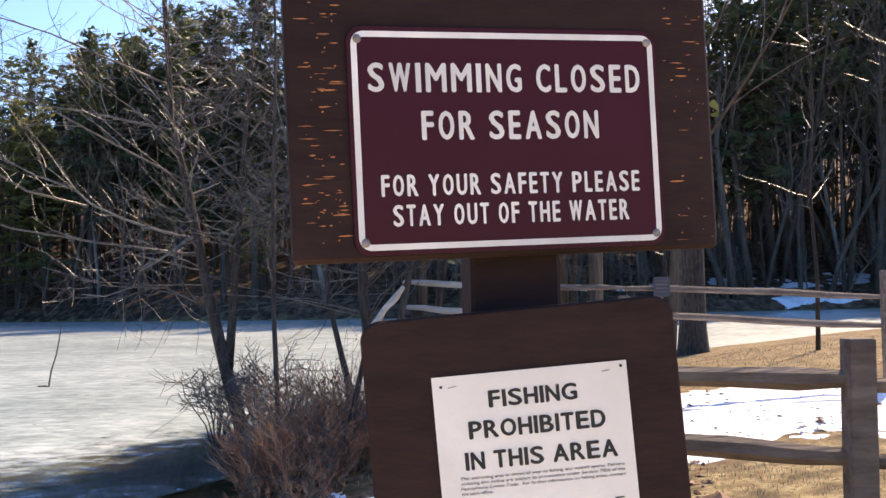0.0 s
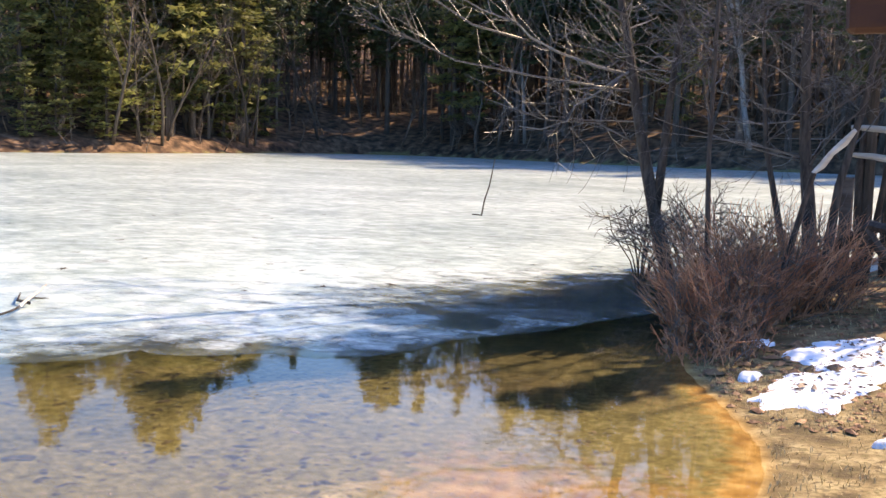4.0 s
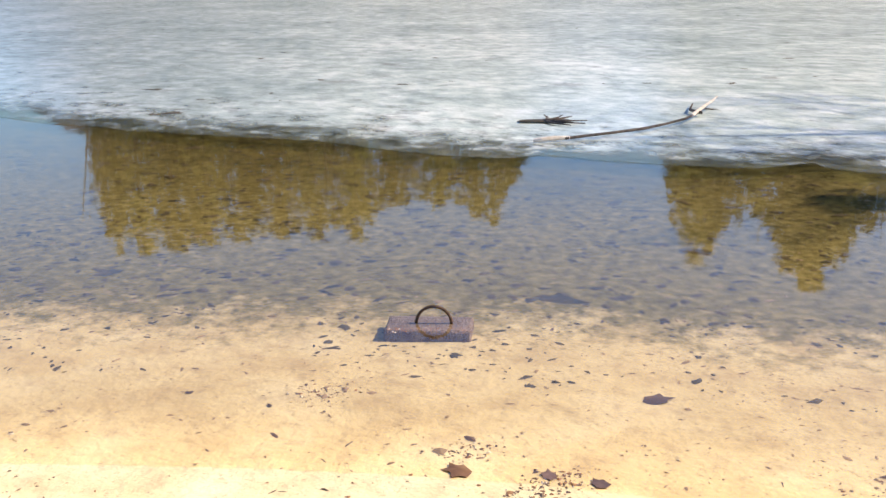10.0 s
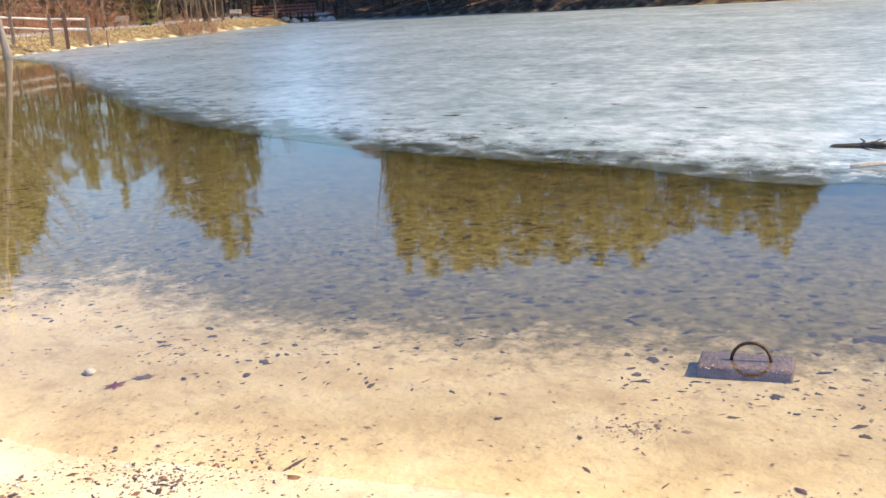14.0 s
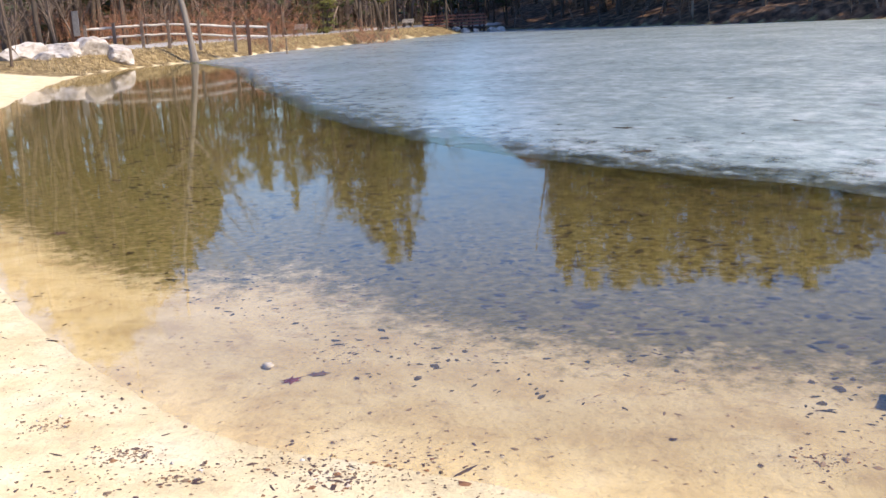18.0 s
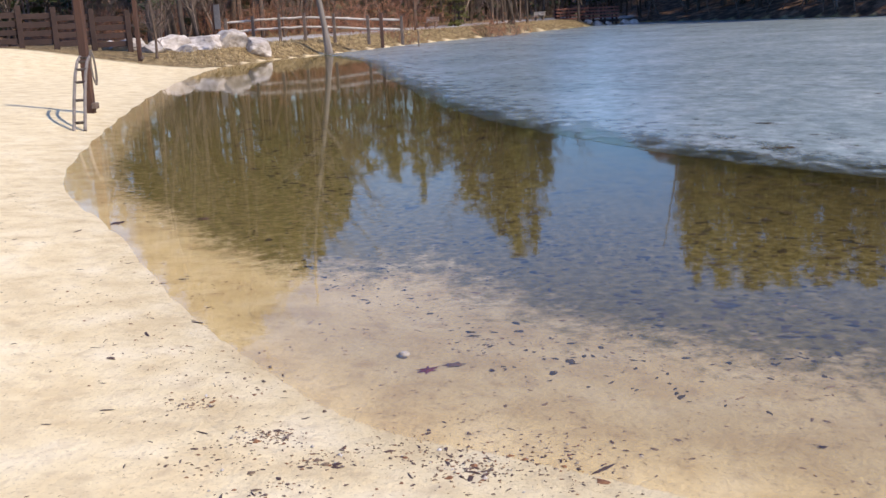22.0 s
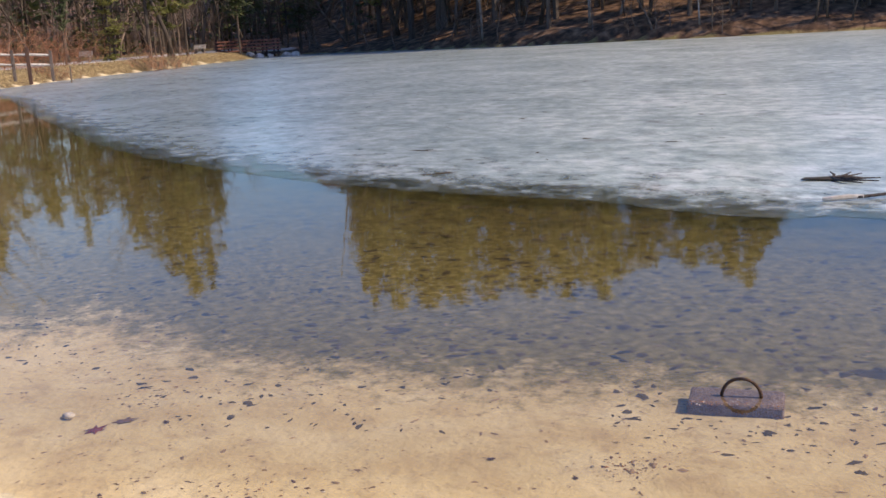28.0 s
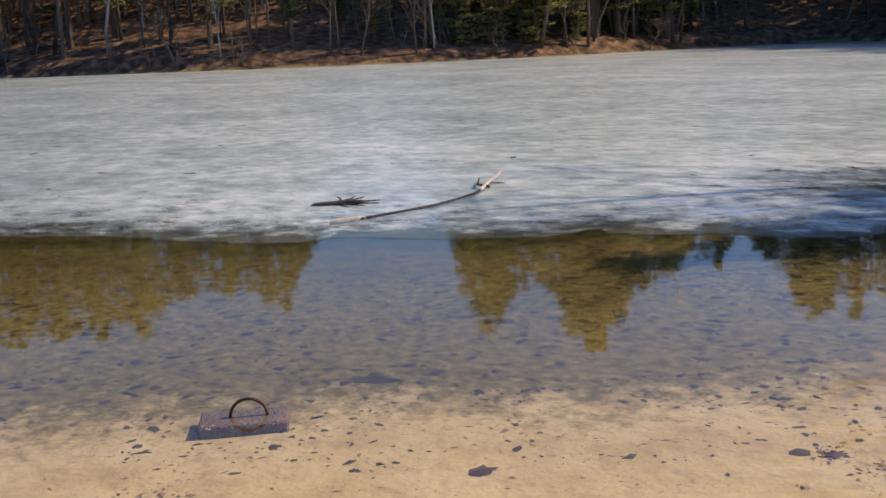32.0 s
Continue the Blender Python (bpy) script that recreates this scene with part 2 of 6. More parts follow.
def shore_distance(px, py):
    """Metres from the waterline: positive on land, negative in the lake."""
    px, py = np.asarray(px, float), np.asarray(py, float)
    a, b = SHORE_A, np.roll(SHORE_A, -1, axis=0)
    if px.size <= 4000:
        ax, ay, bx, by = (c[:, None] for c in (a[:, 0], a[:, 1], b[:, 0], b[:, 1]))
        qx, qy = px.ravel()[None], py.ravel()[None]
        dx, dy = bx - ax, by - ay
        t = np.clip(((qx - ax) * dx + (qy - ay) * dy) / (dx * dx + dy * dy), 0, 1)
        best = np.sqrt(((qx - ax - t * dx) ** 2 + (qy - ay - t * dy) ** 2).min(0)).reshape(px.shape)
        cross = ((ay > qy) != (by > qy)) & (qx < dx * (qy - ay) / (dy + 1e-12) + ax)
        inside = (cross.sum(0) % 2 == 1).reshape(px.shape)
        return np.where(inside, -best, best)
    best = np.full(px.shape, 1e9)
    inside = np.zeros(px.shape, bool)
    for (ax, ay), (bx, by) in zip(a, b):
        dx, dy = bx - ax, by - ay
        t = np.clip(((px - ax) * dx + (py - ay) * dy) / (dx * dx + dy * dy), 0, 1)
        best = np.minimum(best, np.hypot(px - ax - t * dx, py - ay - t * dy))
        cross = ((ay > py) != (by > py)) & (px < (bx - ax) * (py - ay) / (by - ay + 1e-12) + ax)
        inside ^= cross
    return np.where(inside, -best, best)


def step(x, a, b):
    t = np.clip((x - a) / (b - a), 0, 1)
    return t * t * (3 - 2 * t)


def wave(x, y, s, k=0.0):
    """Gentle unevenness of about -1 to 1, waves s metres long."""
    return (np.sin(x / s * 5.1 + k) * np.cos(y / s * 4.3 + 1.7 * k) + np.sin((x + y) / s * 3.1 + 2.2 * k) + np.cos((x - 1.3 * y) / s * 6.7 + k)) / 3


def land(px, py):
    """Height of the ground."""
    px, py = np.asarray(px, float), np.asarray(py, float)
    d = shore_distance(px, py)
    r = np.hypot(px, py)
    beach = 0.42 * (1 - np.exp(-np.maximum(d, 0) * 0.24)) + 0.012 * np.maximum(d, 0)
    east = step(px, -2.5, 1.0) * step(py, -1, 5) * step(-py, -60, -30)
    beach = beach + east * 0.22 * step(d, 0.2, 5)
    beach = beach + 0.6 * step(-py, 10.5, 17) * step(-px, 12, 30)
    west = step(-px, 34, 42) * step(-py, -14, -4)
    bank = 0.55 * step(d, 0.0, 1.4) + 0.02 * d + 0.10 * np.minimum(np.maximum(d - 24, 0), 55)
    hill_on = step(r, 40, 56) * step(py, 9, 27)
    hill = 0.5 * step(d, 0, 1.0) + 0.30 * np.minimum(np.maximum(d, 0), 24) + 0.27 * np.minimum(np.maximum(d - 24, 0), 60) + wave(px, py, 31) * 1.2 * step(d, 4, 16)
    dry = beach * (1 - west) + bank * west
    dry = dry * (1 - hill_on) + hill * hill_on
    dry = np.where(r > 120, np.maximum(dry, np.minimum((r - 120) * 0.08, 30)), dry)
    bed = -np.minimum(0.045 * np.maximum(-d, 0), 0.055 + 0.005 * np.maximum(-d, 0))
    near = step(-r, -30, -6)
    out = np.where(d > 0, dry, np.maximum(bed, -0.9))
    return out + near * (0.010 * wave(px, py, 1.3) + 0.004 * wave(px, py, 0.37, 1.0)) * step(np.abs(d), 0.0, 0.6)


def land_at(x, y):
    return float(land(np.array([x]), np.array([y]))[0])


def grid_polar(cx, cy, radii, n):
    a = np.linspace(0, 2 * np.pi, n, endpoint=False)
    R, A = np.meshgrid(radii, a, indexing="ij")
    x, y = cx + R * np.sin(A), cy + R * np.cos(A)
    k = len(radii)
    i, j = np.meshgrid(np.arange(k - 1), np.arange(n), indexing="ij")
    j2 = (j + 1) % n
    f = np.stack([i * n + j, i * n + j2, (i + 1) * n + j2, (i + 1) * n + j], -1).reshape(-1, 4)
    return x.ravel(), y.ravel(), f


def numpy_mesh(name, v, f, mat, smooth=True):
    me = bpy.data.meshes.new(name)
    me.from_pydata(v.tolist(), [], f.tolist())
    me.materials.append(mat)
    if smooth:
        me.polygons.foreach_set("use_smooth", [True] * len(me.polygons))
    me.update()
    return me


def attribute(me, name, values):
    at = me.attributes.new(name, "FLOAT", "POINT")
    at.data.foreach_set("value", np.asarray(values, np.float32))


def ground_material():
    m = bpy.data.materials.new("ground")
    m.use_nodes = True
    n, l = m.node_tree.nodes, m.node_tree.links
    b = n["Principled BSDF"]
    b.inputs["Roughness"].default_value = 0.9
    b.inputs["Specular IOR Level"].default_value = 0.2
    geo = n.new("ShaderNodeNewGeometry")

    def tex(scale, detail=5, rough=0.5):
        t = n.new("ShaderNodeTexNoise")
        t.inputs["Scale"].default_value, t.inputs["Detail"].default_value, t.inputs["Roughness"].default_value = scale, detail, rough
        l.new(geo.outputs["Position"], t.inputs["Vector"])
        return t.outputs["Fac"]

    def ramp(src, stops):
        r = n.new("ShaderNodeValToRGB")
        e = r.color_ramp.elements
        e[0].position, e[0].color = stops[0][0], (*stops[0][1], 1)
        e[1].position, e[1].color = stops[-1][0], (*stops[-1][1], 1)
        for p, c in stops[1:-1]:
            k = e.new(p)
            k.color = (*c, 1)
        l.new(src, r.inputs[0])
        return r.outputs[0]

    def mix(fac, a, c):
        x = n.new("ShaderNodeMix")
        x.data_type = "RGBA"
        l.new(fac, x.inputs[0])
        l.new(a, x.inputs[6])
        l.new(c, x.inputs[7])
        return x.outputs[2]

    def attr(name):
        a = n.new("ShaderNodeAttribute")
        a.attribute_name = name
        return a.outputs["Fac"]

    def edge(src, noise_src, width, a, c):
        add = n.new("ShaderNodeMath")
        add.operation = "MULTIPLY_ADD"
        l.new(noise_src, add.inputs[0])
        add.inputs[1].default_value = width
        l.new(src, add.inputs[2])
        mr = n.new("ShaderNodeMapRange")
        mr.inputs["From Min"].default_value, mr.inputs["From Max"].default_value = a, c
        l.new(add.outputs[0], mr.inputs[0])
        return mr.outputs[0]

    sand = ramp(tex(3.2, 8), [(0.3, (0.68, 0.55, 0.32)), (0.5, (0.80, 0.68, 0.42)), (0.72, (0.87, 0.77, 0.53))])
    sand = mix(ramp(tex(11, 9), [(0.52, (0, 0, 0)), (0.72, (0.36, 0.36, 0.36))]), sand, ramp(tex(1.1, 2), [(0.3, (0.38, 0.26, 0.14)), (0.7, (0.46, 0.36, 0.24))]))
    sand = mix(ramp(tex(60, 5, 0.65), [(0.56, (0, 0, 0)), (0.68, (0.55, 0.55, 0.55))]), sand, ramp(tex(17, 2), [(0.3, (0.22, 0.15, 0.09)), (0.7, (0.5, 0.42, 0.3))]))
    grass = ramp(tex(5, 10), [(0.36, (0.10, 0.07, 0.034)), (0.5, (0.245, 0.175, 0.083)), (0.64, (0.40, 0.31, 0.16))])
    grass = mix(ramp(tex(30, 6), [(0.48, (0, 0, 0)), (0.60, (0.75, 0.75, 0.75))]), grass, ramp(tex(13, 3), [(0.35, (0.07, 0.042, 0.026)), (0.65, (0.19, 0.15, 0.06))]))
    litter = ramp(tex(1.6, 9), [(0.34, (0.04, 0.025, 0.017)), (0.5, (0.125, 0.072, 0.043)), (0.68, (0.27, 0.165, 0.10))])
    silt = ramp(tex(14, 10, 0.68), [(0.34, (0.15, 0.13, 0.05)), (0.5, (0.26, 0.22, 0.085)), (0.66, (0.40, 0.345, 0.165))])
    rust = ramp(tex(7, 9), [(0.34, (0.30, 0.16, 0.045)), (0.5, (0.47, 0.28, 0.085)), (0.66, (0.62, 0.42, 0.17))])
    gravel = ramp(tex(9, 6), [(0.3, (0.33, 0.32, 0.31)), (0.7, (0.5, 0.49, 0.47))])
    c = mix(edge(attr("grass"), tex(4, 4), 0.5, 0.6, 0.9), sand, grass)
    c = mix(edge(attr("rust"), tex(3.0, 6), 0.6, 0.45, 1.05), c, rust)
    c = mix(edge(attr("silt"), tex(9.0, 12, rough=0.78), 1.9, 1.25, 1.62), c, silt)
    c = mix(edge(attr("litter"), tex(0.6, 4), 0.5, 0.6, 0.9), c, litter)
    c = mix(edge(attr("path"), tex(1.5, 4), 0.3, 0.55, 0.75), c, gravel)
    # old rotted mud on the deeper bed, and tree shade painted by the point
    c = mix(edge(attr("mud_shade"), tex(2.2, 8), 0.5, 0.3, 1.2), c, ramp(tex(6, 9), [(0.35, (0.045, 0.04, 0.012)), (0.65, (0.17, 0.14, 0.045))]))
    # sand soaked by the lake is darker
    hsv = n.new("ShaderNodeHueSaturation")
    l.new(c, hsv.inputs["Color"])
    wet = n.new("ShaderNodeMapRange")
    wet.inputs["To Min"].default_value, wet.inputs["To Max"].default_value = 1.0, 0.6
    l.new(attr("wet"), wet.inputs[0])
    l.new(wet.outputs[0], hsv.inputs["Value"])
    l.new(hsv.outputs[0], b.inputs["Base Color"])
    bp = n.new("ShaderNodeBump")
    bp.inputs["Strength"].default_value, bp.inputs["Distance"].default_value = 0.65, 0.02
    l.new(tex(17, 10, 0.62), bp.inputs["Height"])
    l.new(bp.outputs[0], b.inputs["Normal"])
    return m


def build_ground():
    rad = np.concatenate([[0.05, 0.4], np.geomspace(0.7, 14, 210), np.geomspace(14.2, 110, 190), np.geomspace(115, 2500, 24)])
    x, y, f = grid_polar(-0.6, 0.2, rad, 420)
    z = land(x, y)
    me = numpy_mesh("ground", np.stack([x, y, z], 1), f, ground_material())
    d, r = shore_distance(x, y), np.hypot(x, y)
    beach = step(-y, -5.0, -4.2) * step(-d, -26, -12) * (1 - step(x + 0.5 * wave(x, y, 2.3), -0.9, 0.8) * step(y + 0.6 * wave(x, y, 1.9, 2), 0.2, 2.6))
    beach = np.maximum(beach, step(x + 25, 0, 6) * step(-y, -1.5, 1.0) * step(-d, -14, -9))
    grass = (1 - beach) * np.where(y > 4.0, step(d, -0.5, -0.15), step(d, -0.12, 0.22))
    grass = np.maximum(grass, step(-x, 33, 36) * (d > 0.0))
    hill = step(r, 46, 56) * step(y, 6, 16)
    back = step(d, 14, 20) * step(-x, 30, 36)
    east = step(x, -2.6, -1.0) * step(y, 5.5, 8) * 0.45
    path = step(-x, 40, 43) * step(d, 2.6, 3.4) * step(-d, -7.5, -6.5) * step(-y, -14, -10)
    attribute(me, "grass", grass)
    # brush shade on the shallow bed, painted with the brown litter colour
    bed_shade = 0.42 * step(y, 4.8, 6.2) * step(x, -4.6, -2.8) * (r < 20)
    attribute(me, "litter", np.maximum(np.maximum(hill, back), east) * step(d, -0.25, 0.1) + bed_shade * step(-d, -0.1, 0.3))
    attribute(me, "path", path)
    attribute(me, "rust", step(y, 3.2, 4.8) * step(x, -3.4, -1.9) * step(-d, -0.12, 0.1) * (r < 14) + 0.2 * step(-x, 5.5, 9) * step(-y, 1.2, 2.6) * step(-d, -0.05, 0.25) * (r < 40))
    # deep mud; the round patch by the point is shade painted over dark bed
    attribute(me, "mud_shade", np.maximum(step(-d, 2.2, 6.0) * 0.8, 1.1 * np.exp(-((x + 3.0) / 1.4) ** 2 - ((y - 9.6) / 2.4) ** 2)))
    bay = 0.95 * step(-x, 4.6, 7.5) * step(-y, -1.0, 1.0) * step(-d, 0.0, 1.0)
    attribute(me, "silt", np.maximum(np.maximum(step(-d, 0.5, 2.4), bay), 0.9 * step(y, 3.3, 5.7) * step(-d, -0.05, 0.3)))
    attribute(me, "wet", (0.35 * step(-d, -0.8, 0.0) + 0.65 * step(-d, -0.25, 0.6)) * (1 - 0.5 * step(-x, 4.4, 6.5) * step(-y, 0, 1)))
    return tagged(new("ground", me), "pale sandy beach with dry grass banks and leaf-strewn woodland hillside", "ground", kind="structure")


build_ground()


# ---- water and ice ----
def water_material():
    m = bpy.data.materials.new("water")
    m.use_nodes = True
    n, l = m.node_tree.nodes, m.node_tree.links
    n.remove(n["Principled BSDF"])
    out = n["Material Output"]
    geo = n.new("ShaderNodeNewGeometry")
    clear = n.new("ShaderNodeBsdfTransparent")
    clear.inputs[0].default_value = (0.99, 0.98, 0.94, 1)
    gloss = n.new("ShaderNodeBsdfGlossy")
    gloss.inputs["Roughness"].default_value = 0.03
    fres = n.new("ShaderNodeFresnel")
    fres.inputs[0].default_value = 1.5
    mp = n.new("ShaderNodeMapping")
    l.new(geo.outputs["Position"], mp.inputs[0])
    no = n.new("ShaderNodeTexNoise")
    no.inputs["Scale"].default_value, no.inputs["Detail"].default_value = 2.4, 4
    l.new(mp.outputs[0], no.inputs["Vector"])
    bp = n.new("ShaderNodeBump")
    bp.inputs["Strength"].default_value, bp.inputs["Distance"].default_value = 0.04, 0.02
    l.new(no.outputs["Fac"], bp.inputs["Height"])
    l.new(bp.outputs[0], gloss.inputs["Normal"])
    l.new(bp.outputs[0], fres.inputs["Normal"])
    mx = n.new("ShaderNodeMixShader")
    l.new(fres.outputs[0], mx.inputs[0])
    l.new(clear.outputs[0], mx.inputs[1])
    l.new(gloss.outputs[0], mx.inputs[2])
    l.new(mx.outputs[0], out.inputs[0])
    return m


water = Shape()
water.v = [Vector((x, y, 0.0)) for x, y in ((-110, -40), (90, -40), (90, 100), (-110, 100))]
water.f = [(0, 1, 2, 3)]
water_ob = tagged(part("water", water, water_material()), "clear shallow still water over sandy lake bed", "water", kind="structure")
water_ob.visible_shadow = False

ICE_EDGE = [(-1.2, 11.2), (-2.3, 9.6), (-2.65, 8.72), (-3.0, 7.75), (-3.42, 7.13), (-3.45, 6.7), (-3.63, 6.25), (-3.95, 5.98), (-4.25, 6.02), (-4.58, 5.66), (-4.9, 5.5),
            (-5.1, 5.58), (-5.2, 5.08), (-5.5, 4.78), (-5.95, 4.45), (-6.38, 4.15), (-6.4, 3.9), (-6.8, 3.54), (-7.25, 3.35), (-7.84, 3.05), (-8.5, 2.52), (-9.2, 1.95), (-10.3, 1.3),
            (-12.05, 0.45), (-14.0, -0.3), (-16.5, -1.0), (-20, -1.7), (-25, -2.75), (-29, -3.4), (-34.5, -4.4), (-46, -8)]


def ice_material():
    m = bpy.data.materials.new("ice")
    m.use_nodes = True
    n, l = m.node_tree.nodes, m.node_tree.links
    b = n["Principled BSDF"]
    geo = n.new("ShaderNodeNewGeometry")
    mp = n.new("ShaderNodeMapping")
    mp.inputs["Rotation"].default_value = (0, 0, radians(-52))
    mp.inputs["Scale"].default_value = (0.8, 1.1, 1.0)
    l.new(geo.outputs["Position"], mp.inputs[0])

    def tex(scale, detail, src):
        t = n.new("ShaderNodeTexNoise")
        t.inputs["Scale"].default_value, t.inputs["Detail"].default_value, t.inputs["Roughness"].default_value = scale, detail, 0.7
        l.new(src, t.inputs["Vector"])
        return t.outputs["Fac"]

    r = n.new("ShaderNodeValToRGB")
    e = r.color_ramp.elements
    e[0].position, e[0].color = 0.40, (0.26, 0.345, 0.32, 1)
    e[1].position, e[1].color = 0.60, (0.87, 0.94, 0.90, 1)
    k = e.new(0.5)
    k.color = (0.52, 0.62, 0.58, 1)
    both = n.new("ShaderNodeMath")
    both.operation = "MULTIPLY_ADD"
    l.new(tex(3.2, 9, mp.outputs[0]), both.inputs[0])
    both.inputs[1].default_value = 0.5
    half = n.new("ShaderNodeMath")
    half.operation = "MULTIPLY"
    l.new(tex(0.45, 8, mp.outputs[0]), half.inputs[0])
    half.inputs[1].default_value = 0.28
    wide = n.new("ShaderNodeMath")
    wide.operation = "MULTIPLY_ADD"
    l.new(tex(0.11, 4, mp.outputs[0]), wide.inputs[0])
    wide.inputs[1].default_value = 0.22
    l.new(half.outputs[0], wide.inputs[2])
    l.new(wide.outputs[0], both.inputs[2])
    l.new(both.outputs[0], r.inputs[0])
    # wetter, clearer western ice: its dark reflections and lost sun sheen are painted darker
    sheen_loss = n.new("ShaderNodeAttribute")
    sheen_loss.attribute_name = "sheen_loss"
    dark = n.new("ShaderNodeMix")
    dark.data_type, dark.blend_type = "RGBA", "MULTIPLY"
    l.new(sheen_loss.outputs["Fac"], dark.inputs[0])
    l.new(r.outputs[0], dark.inputs[6])
    dark.inputs[7].default_value = (0.52, 0.58, 0.66, 1)
    # scattered dark scraps and pits melted into the surface
    pit = n.new("ShaderNodeMapRange")
    pit.inputs["From Min"].default_value, pit.inputs["From Max"].default_value = 0.58, 0.68
    pit.inputs["To Max"].default_value = 0.7
    l.new(tex(1.5, 6, geo.outputs["Position"]), pit.inputs[0])
    spot = n.new("ShaderNodeMix")
    spot.data_type = "RGBA"
    l.new(pit.outputs[0], spot.inputs[0])
    l.new(dark.outputs[2], spot.inputs[6])
    spot.inputs[7].default_value = (0.20, 0.22, 0.205, 1)
    l.new(spot.outputs[2], b.inputs["Base Color"])
    b.inputs["Roughness"].default_value = 0.65
    b.inputs["Coat Weight"].default_value, b.inputs["Coat Roughness"].default_value, b.inputs["Coat IOR"].default_value = 1.0, 0.19, 1.33
    b.inputs["Specular IOR Level"].default_value = 1.0
    bp = n.new("ShaderNodeBump")
    bp.inputs["Strength"].default_value, bp.inputs["Distance"].default_value = 0.6, 0.04
    l.new(tex(4, 7, mp.outputs[0]), bp.inputs["Height"])
    l.new(bp.outputs[0], b.inputs["Normal"])
    # rotten rim and painted tree shade: thinner ice lets the lake bed show
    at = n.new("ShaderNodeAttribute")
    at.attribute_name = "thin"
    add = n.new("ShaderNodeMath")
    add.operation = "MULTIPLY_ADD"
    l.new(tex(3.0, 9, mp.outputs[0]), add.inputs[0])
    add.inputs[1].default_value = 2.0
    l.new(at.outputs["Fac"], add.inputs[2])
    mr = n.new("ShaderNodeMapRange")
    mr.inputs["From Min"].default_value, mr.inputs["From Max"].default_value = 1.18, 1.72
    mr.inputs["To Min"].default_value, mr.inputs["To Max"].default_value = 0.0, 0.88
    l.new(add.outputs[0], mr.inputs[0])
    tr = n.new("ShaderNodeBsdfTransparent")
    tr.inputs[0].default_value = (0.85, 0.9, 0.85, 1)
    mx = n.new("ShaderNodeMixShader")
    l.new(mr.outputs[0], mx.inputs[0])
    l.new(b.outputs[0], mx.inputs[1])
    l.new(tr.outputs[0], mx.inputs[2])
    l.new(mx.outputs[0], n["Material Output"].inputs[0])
    return m


def build_ice():
    pts = np.array(ICE_EDGE, float)
    seg = np.hypot(*np.diff(pts, axis=0).T)
    s = np.concatenate([[0], np.cumsum(seg)])
    t = np.concatenate([np.arange(0, s[23], 0.06), np.linspace(s[23], s[-1], 160)])
    ex, ey = np.interp(t, s, pts[:, 0]), np.interp(t, s, pts[:, 1])
    wob = 0.07 * wave(t, t * 0, 0.9) + 0.035 * wave(t, t * 0 + 3, 0.31)
    ex, ey = ex + wob * 0.55, ey + wob * 0.8
    steps = np.concatenate([[0], np.geomspace(0.04, 150, 46)])
    n, k = len(t), len(steps)
    # rows run from the rim outwards over the lake, fanning to both sides
    fan = np.interp(-ex, [1.2, 2.65, 4.7, 12.9, 46], [-1.45, -0.1, 0.55, 0.75, 1.25])
    wx, wy = -np.sin(fan), np.cos(fan)
    X = ex[None] + steps[:, None] * wx[None]
    Y = ey[None] + steps[:, None] * wy[None]
    top = np.stack([X.ravel(), Y.ravel(), np.full(X.size, 0.005)], 1)
    i, j = np.meshgrid(np.arange(k - 1), np.arange(n - 1), indexing="ij")
    f = np.stack([i * n + j, i * n + j + 1, (i + 1) * n + j + 1, (i + 1) * n + j], -1).reshape(-1, 4)
    rim = np.stack([ex, ey, np.full(n, 0.002)], 1)
    base = len(top)
    jj = np.arange(n - 1)
    fr = np.stack([jj, base + jj, base + jj + 1, jj + 1], -1)
    v = np.concatenate([top, rim])
    me = numpy_mesh("ice", v, np.concatenate([f, fr]), ice_material(), smooth=False)
    thin = np.repeat(np.exp(-steps / 0.9), n)
    # clear wet ice and painted tree shade by the point, then a small hole
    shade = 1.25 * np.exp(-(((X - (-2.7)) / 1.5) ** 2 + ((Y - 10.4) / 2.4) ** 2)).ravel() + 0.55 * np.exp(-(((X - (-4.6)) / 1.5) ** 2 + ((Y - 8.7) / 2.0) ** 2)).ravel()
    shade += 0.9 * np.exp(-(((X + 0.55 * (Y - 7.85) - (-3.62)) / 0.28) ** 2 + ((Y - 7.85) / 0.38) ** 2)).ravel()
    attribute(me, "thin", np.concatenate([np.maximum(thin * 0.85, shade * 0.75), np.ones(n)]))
    bearing = np.degrees(np.arctan2(-X.ravel() - 0.5, Y.ravel()))
    # painted darkening grows with bearing, where the sun's sheen on the ice fades
    attribute(me, "sheen_loss", np.concatenate([step(bearing, 58, 92), np.ones(n)]))
    return tagged(new("ice", me), "grey-white rotting lake ice with streaks and a thin wet rim", "ice", kind="structure")


build_ice()

# ---- the notice board ----
paint_maroon = material("paint_maroon", (0.052, 0.006, 0.015), (0.044, 0.005, 0.012), 3, 0.45, 0.0, spec=0.2)
paint_white = material("paint_white", (0.78, 0.76, 0.75), (0.70, 0.68, 0.67), 25, 0.4, 0.05)
paper_mat = material("paper", (0.80, 0.78, 0.75), (0.76, 0.74, 0.71), 18, 0.8, 0.1)
ink = material("ink", (0.02, 0.02, 0.022), (0.03, 0.03, 0.03), 20, 0.7, 0.0)
red_ink = material("red_ink", (0.55, 0.05, 0.10), (0.5, 0.06, 0.1), 20, 0.6, 0.0)
steel = material("steel", (0.30, 0.28, 0.26), (0.2, 0.185, 0.175), 60, 0.55, 0.1, metal=0.5)
bare_wood = material("bare_wood", (0.52, 0.2, 0.08), (0.36, 0.15, 0.07), 60, 0.85, 0.4, stretch=(0.2, 1, 1))
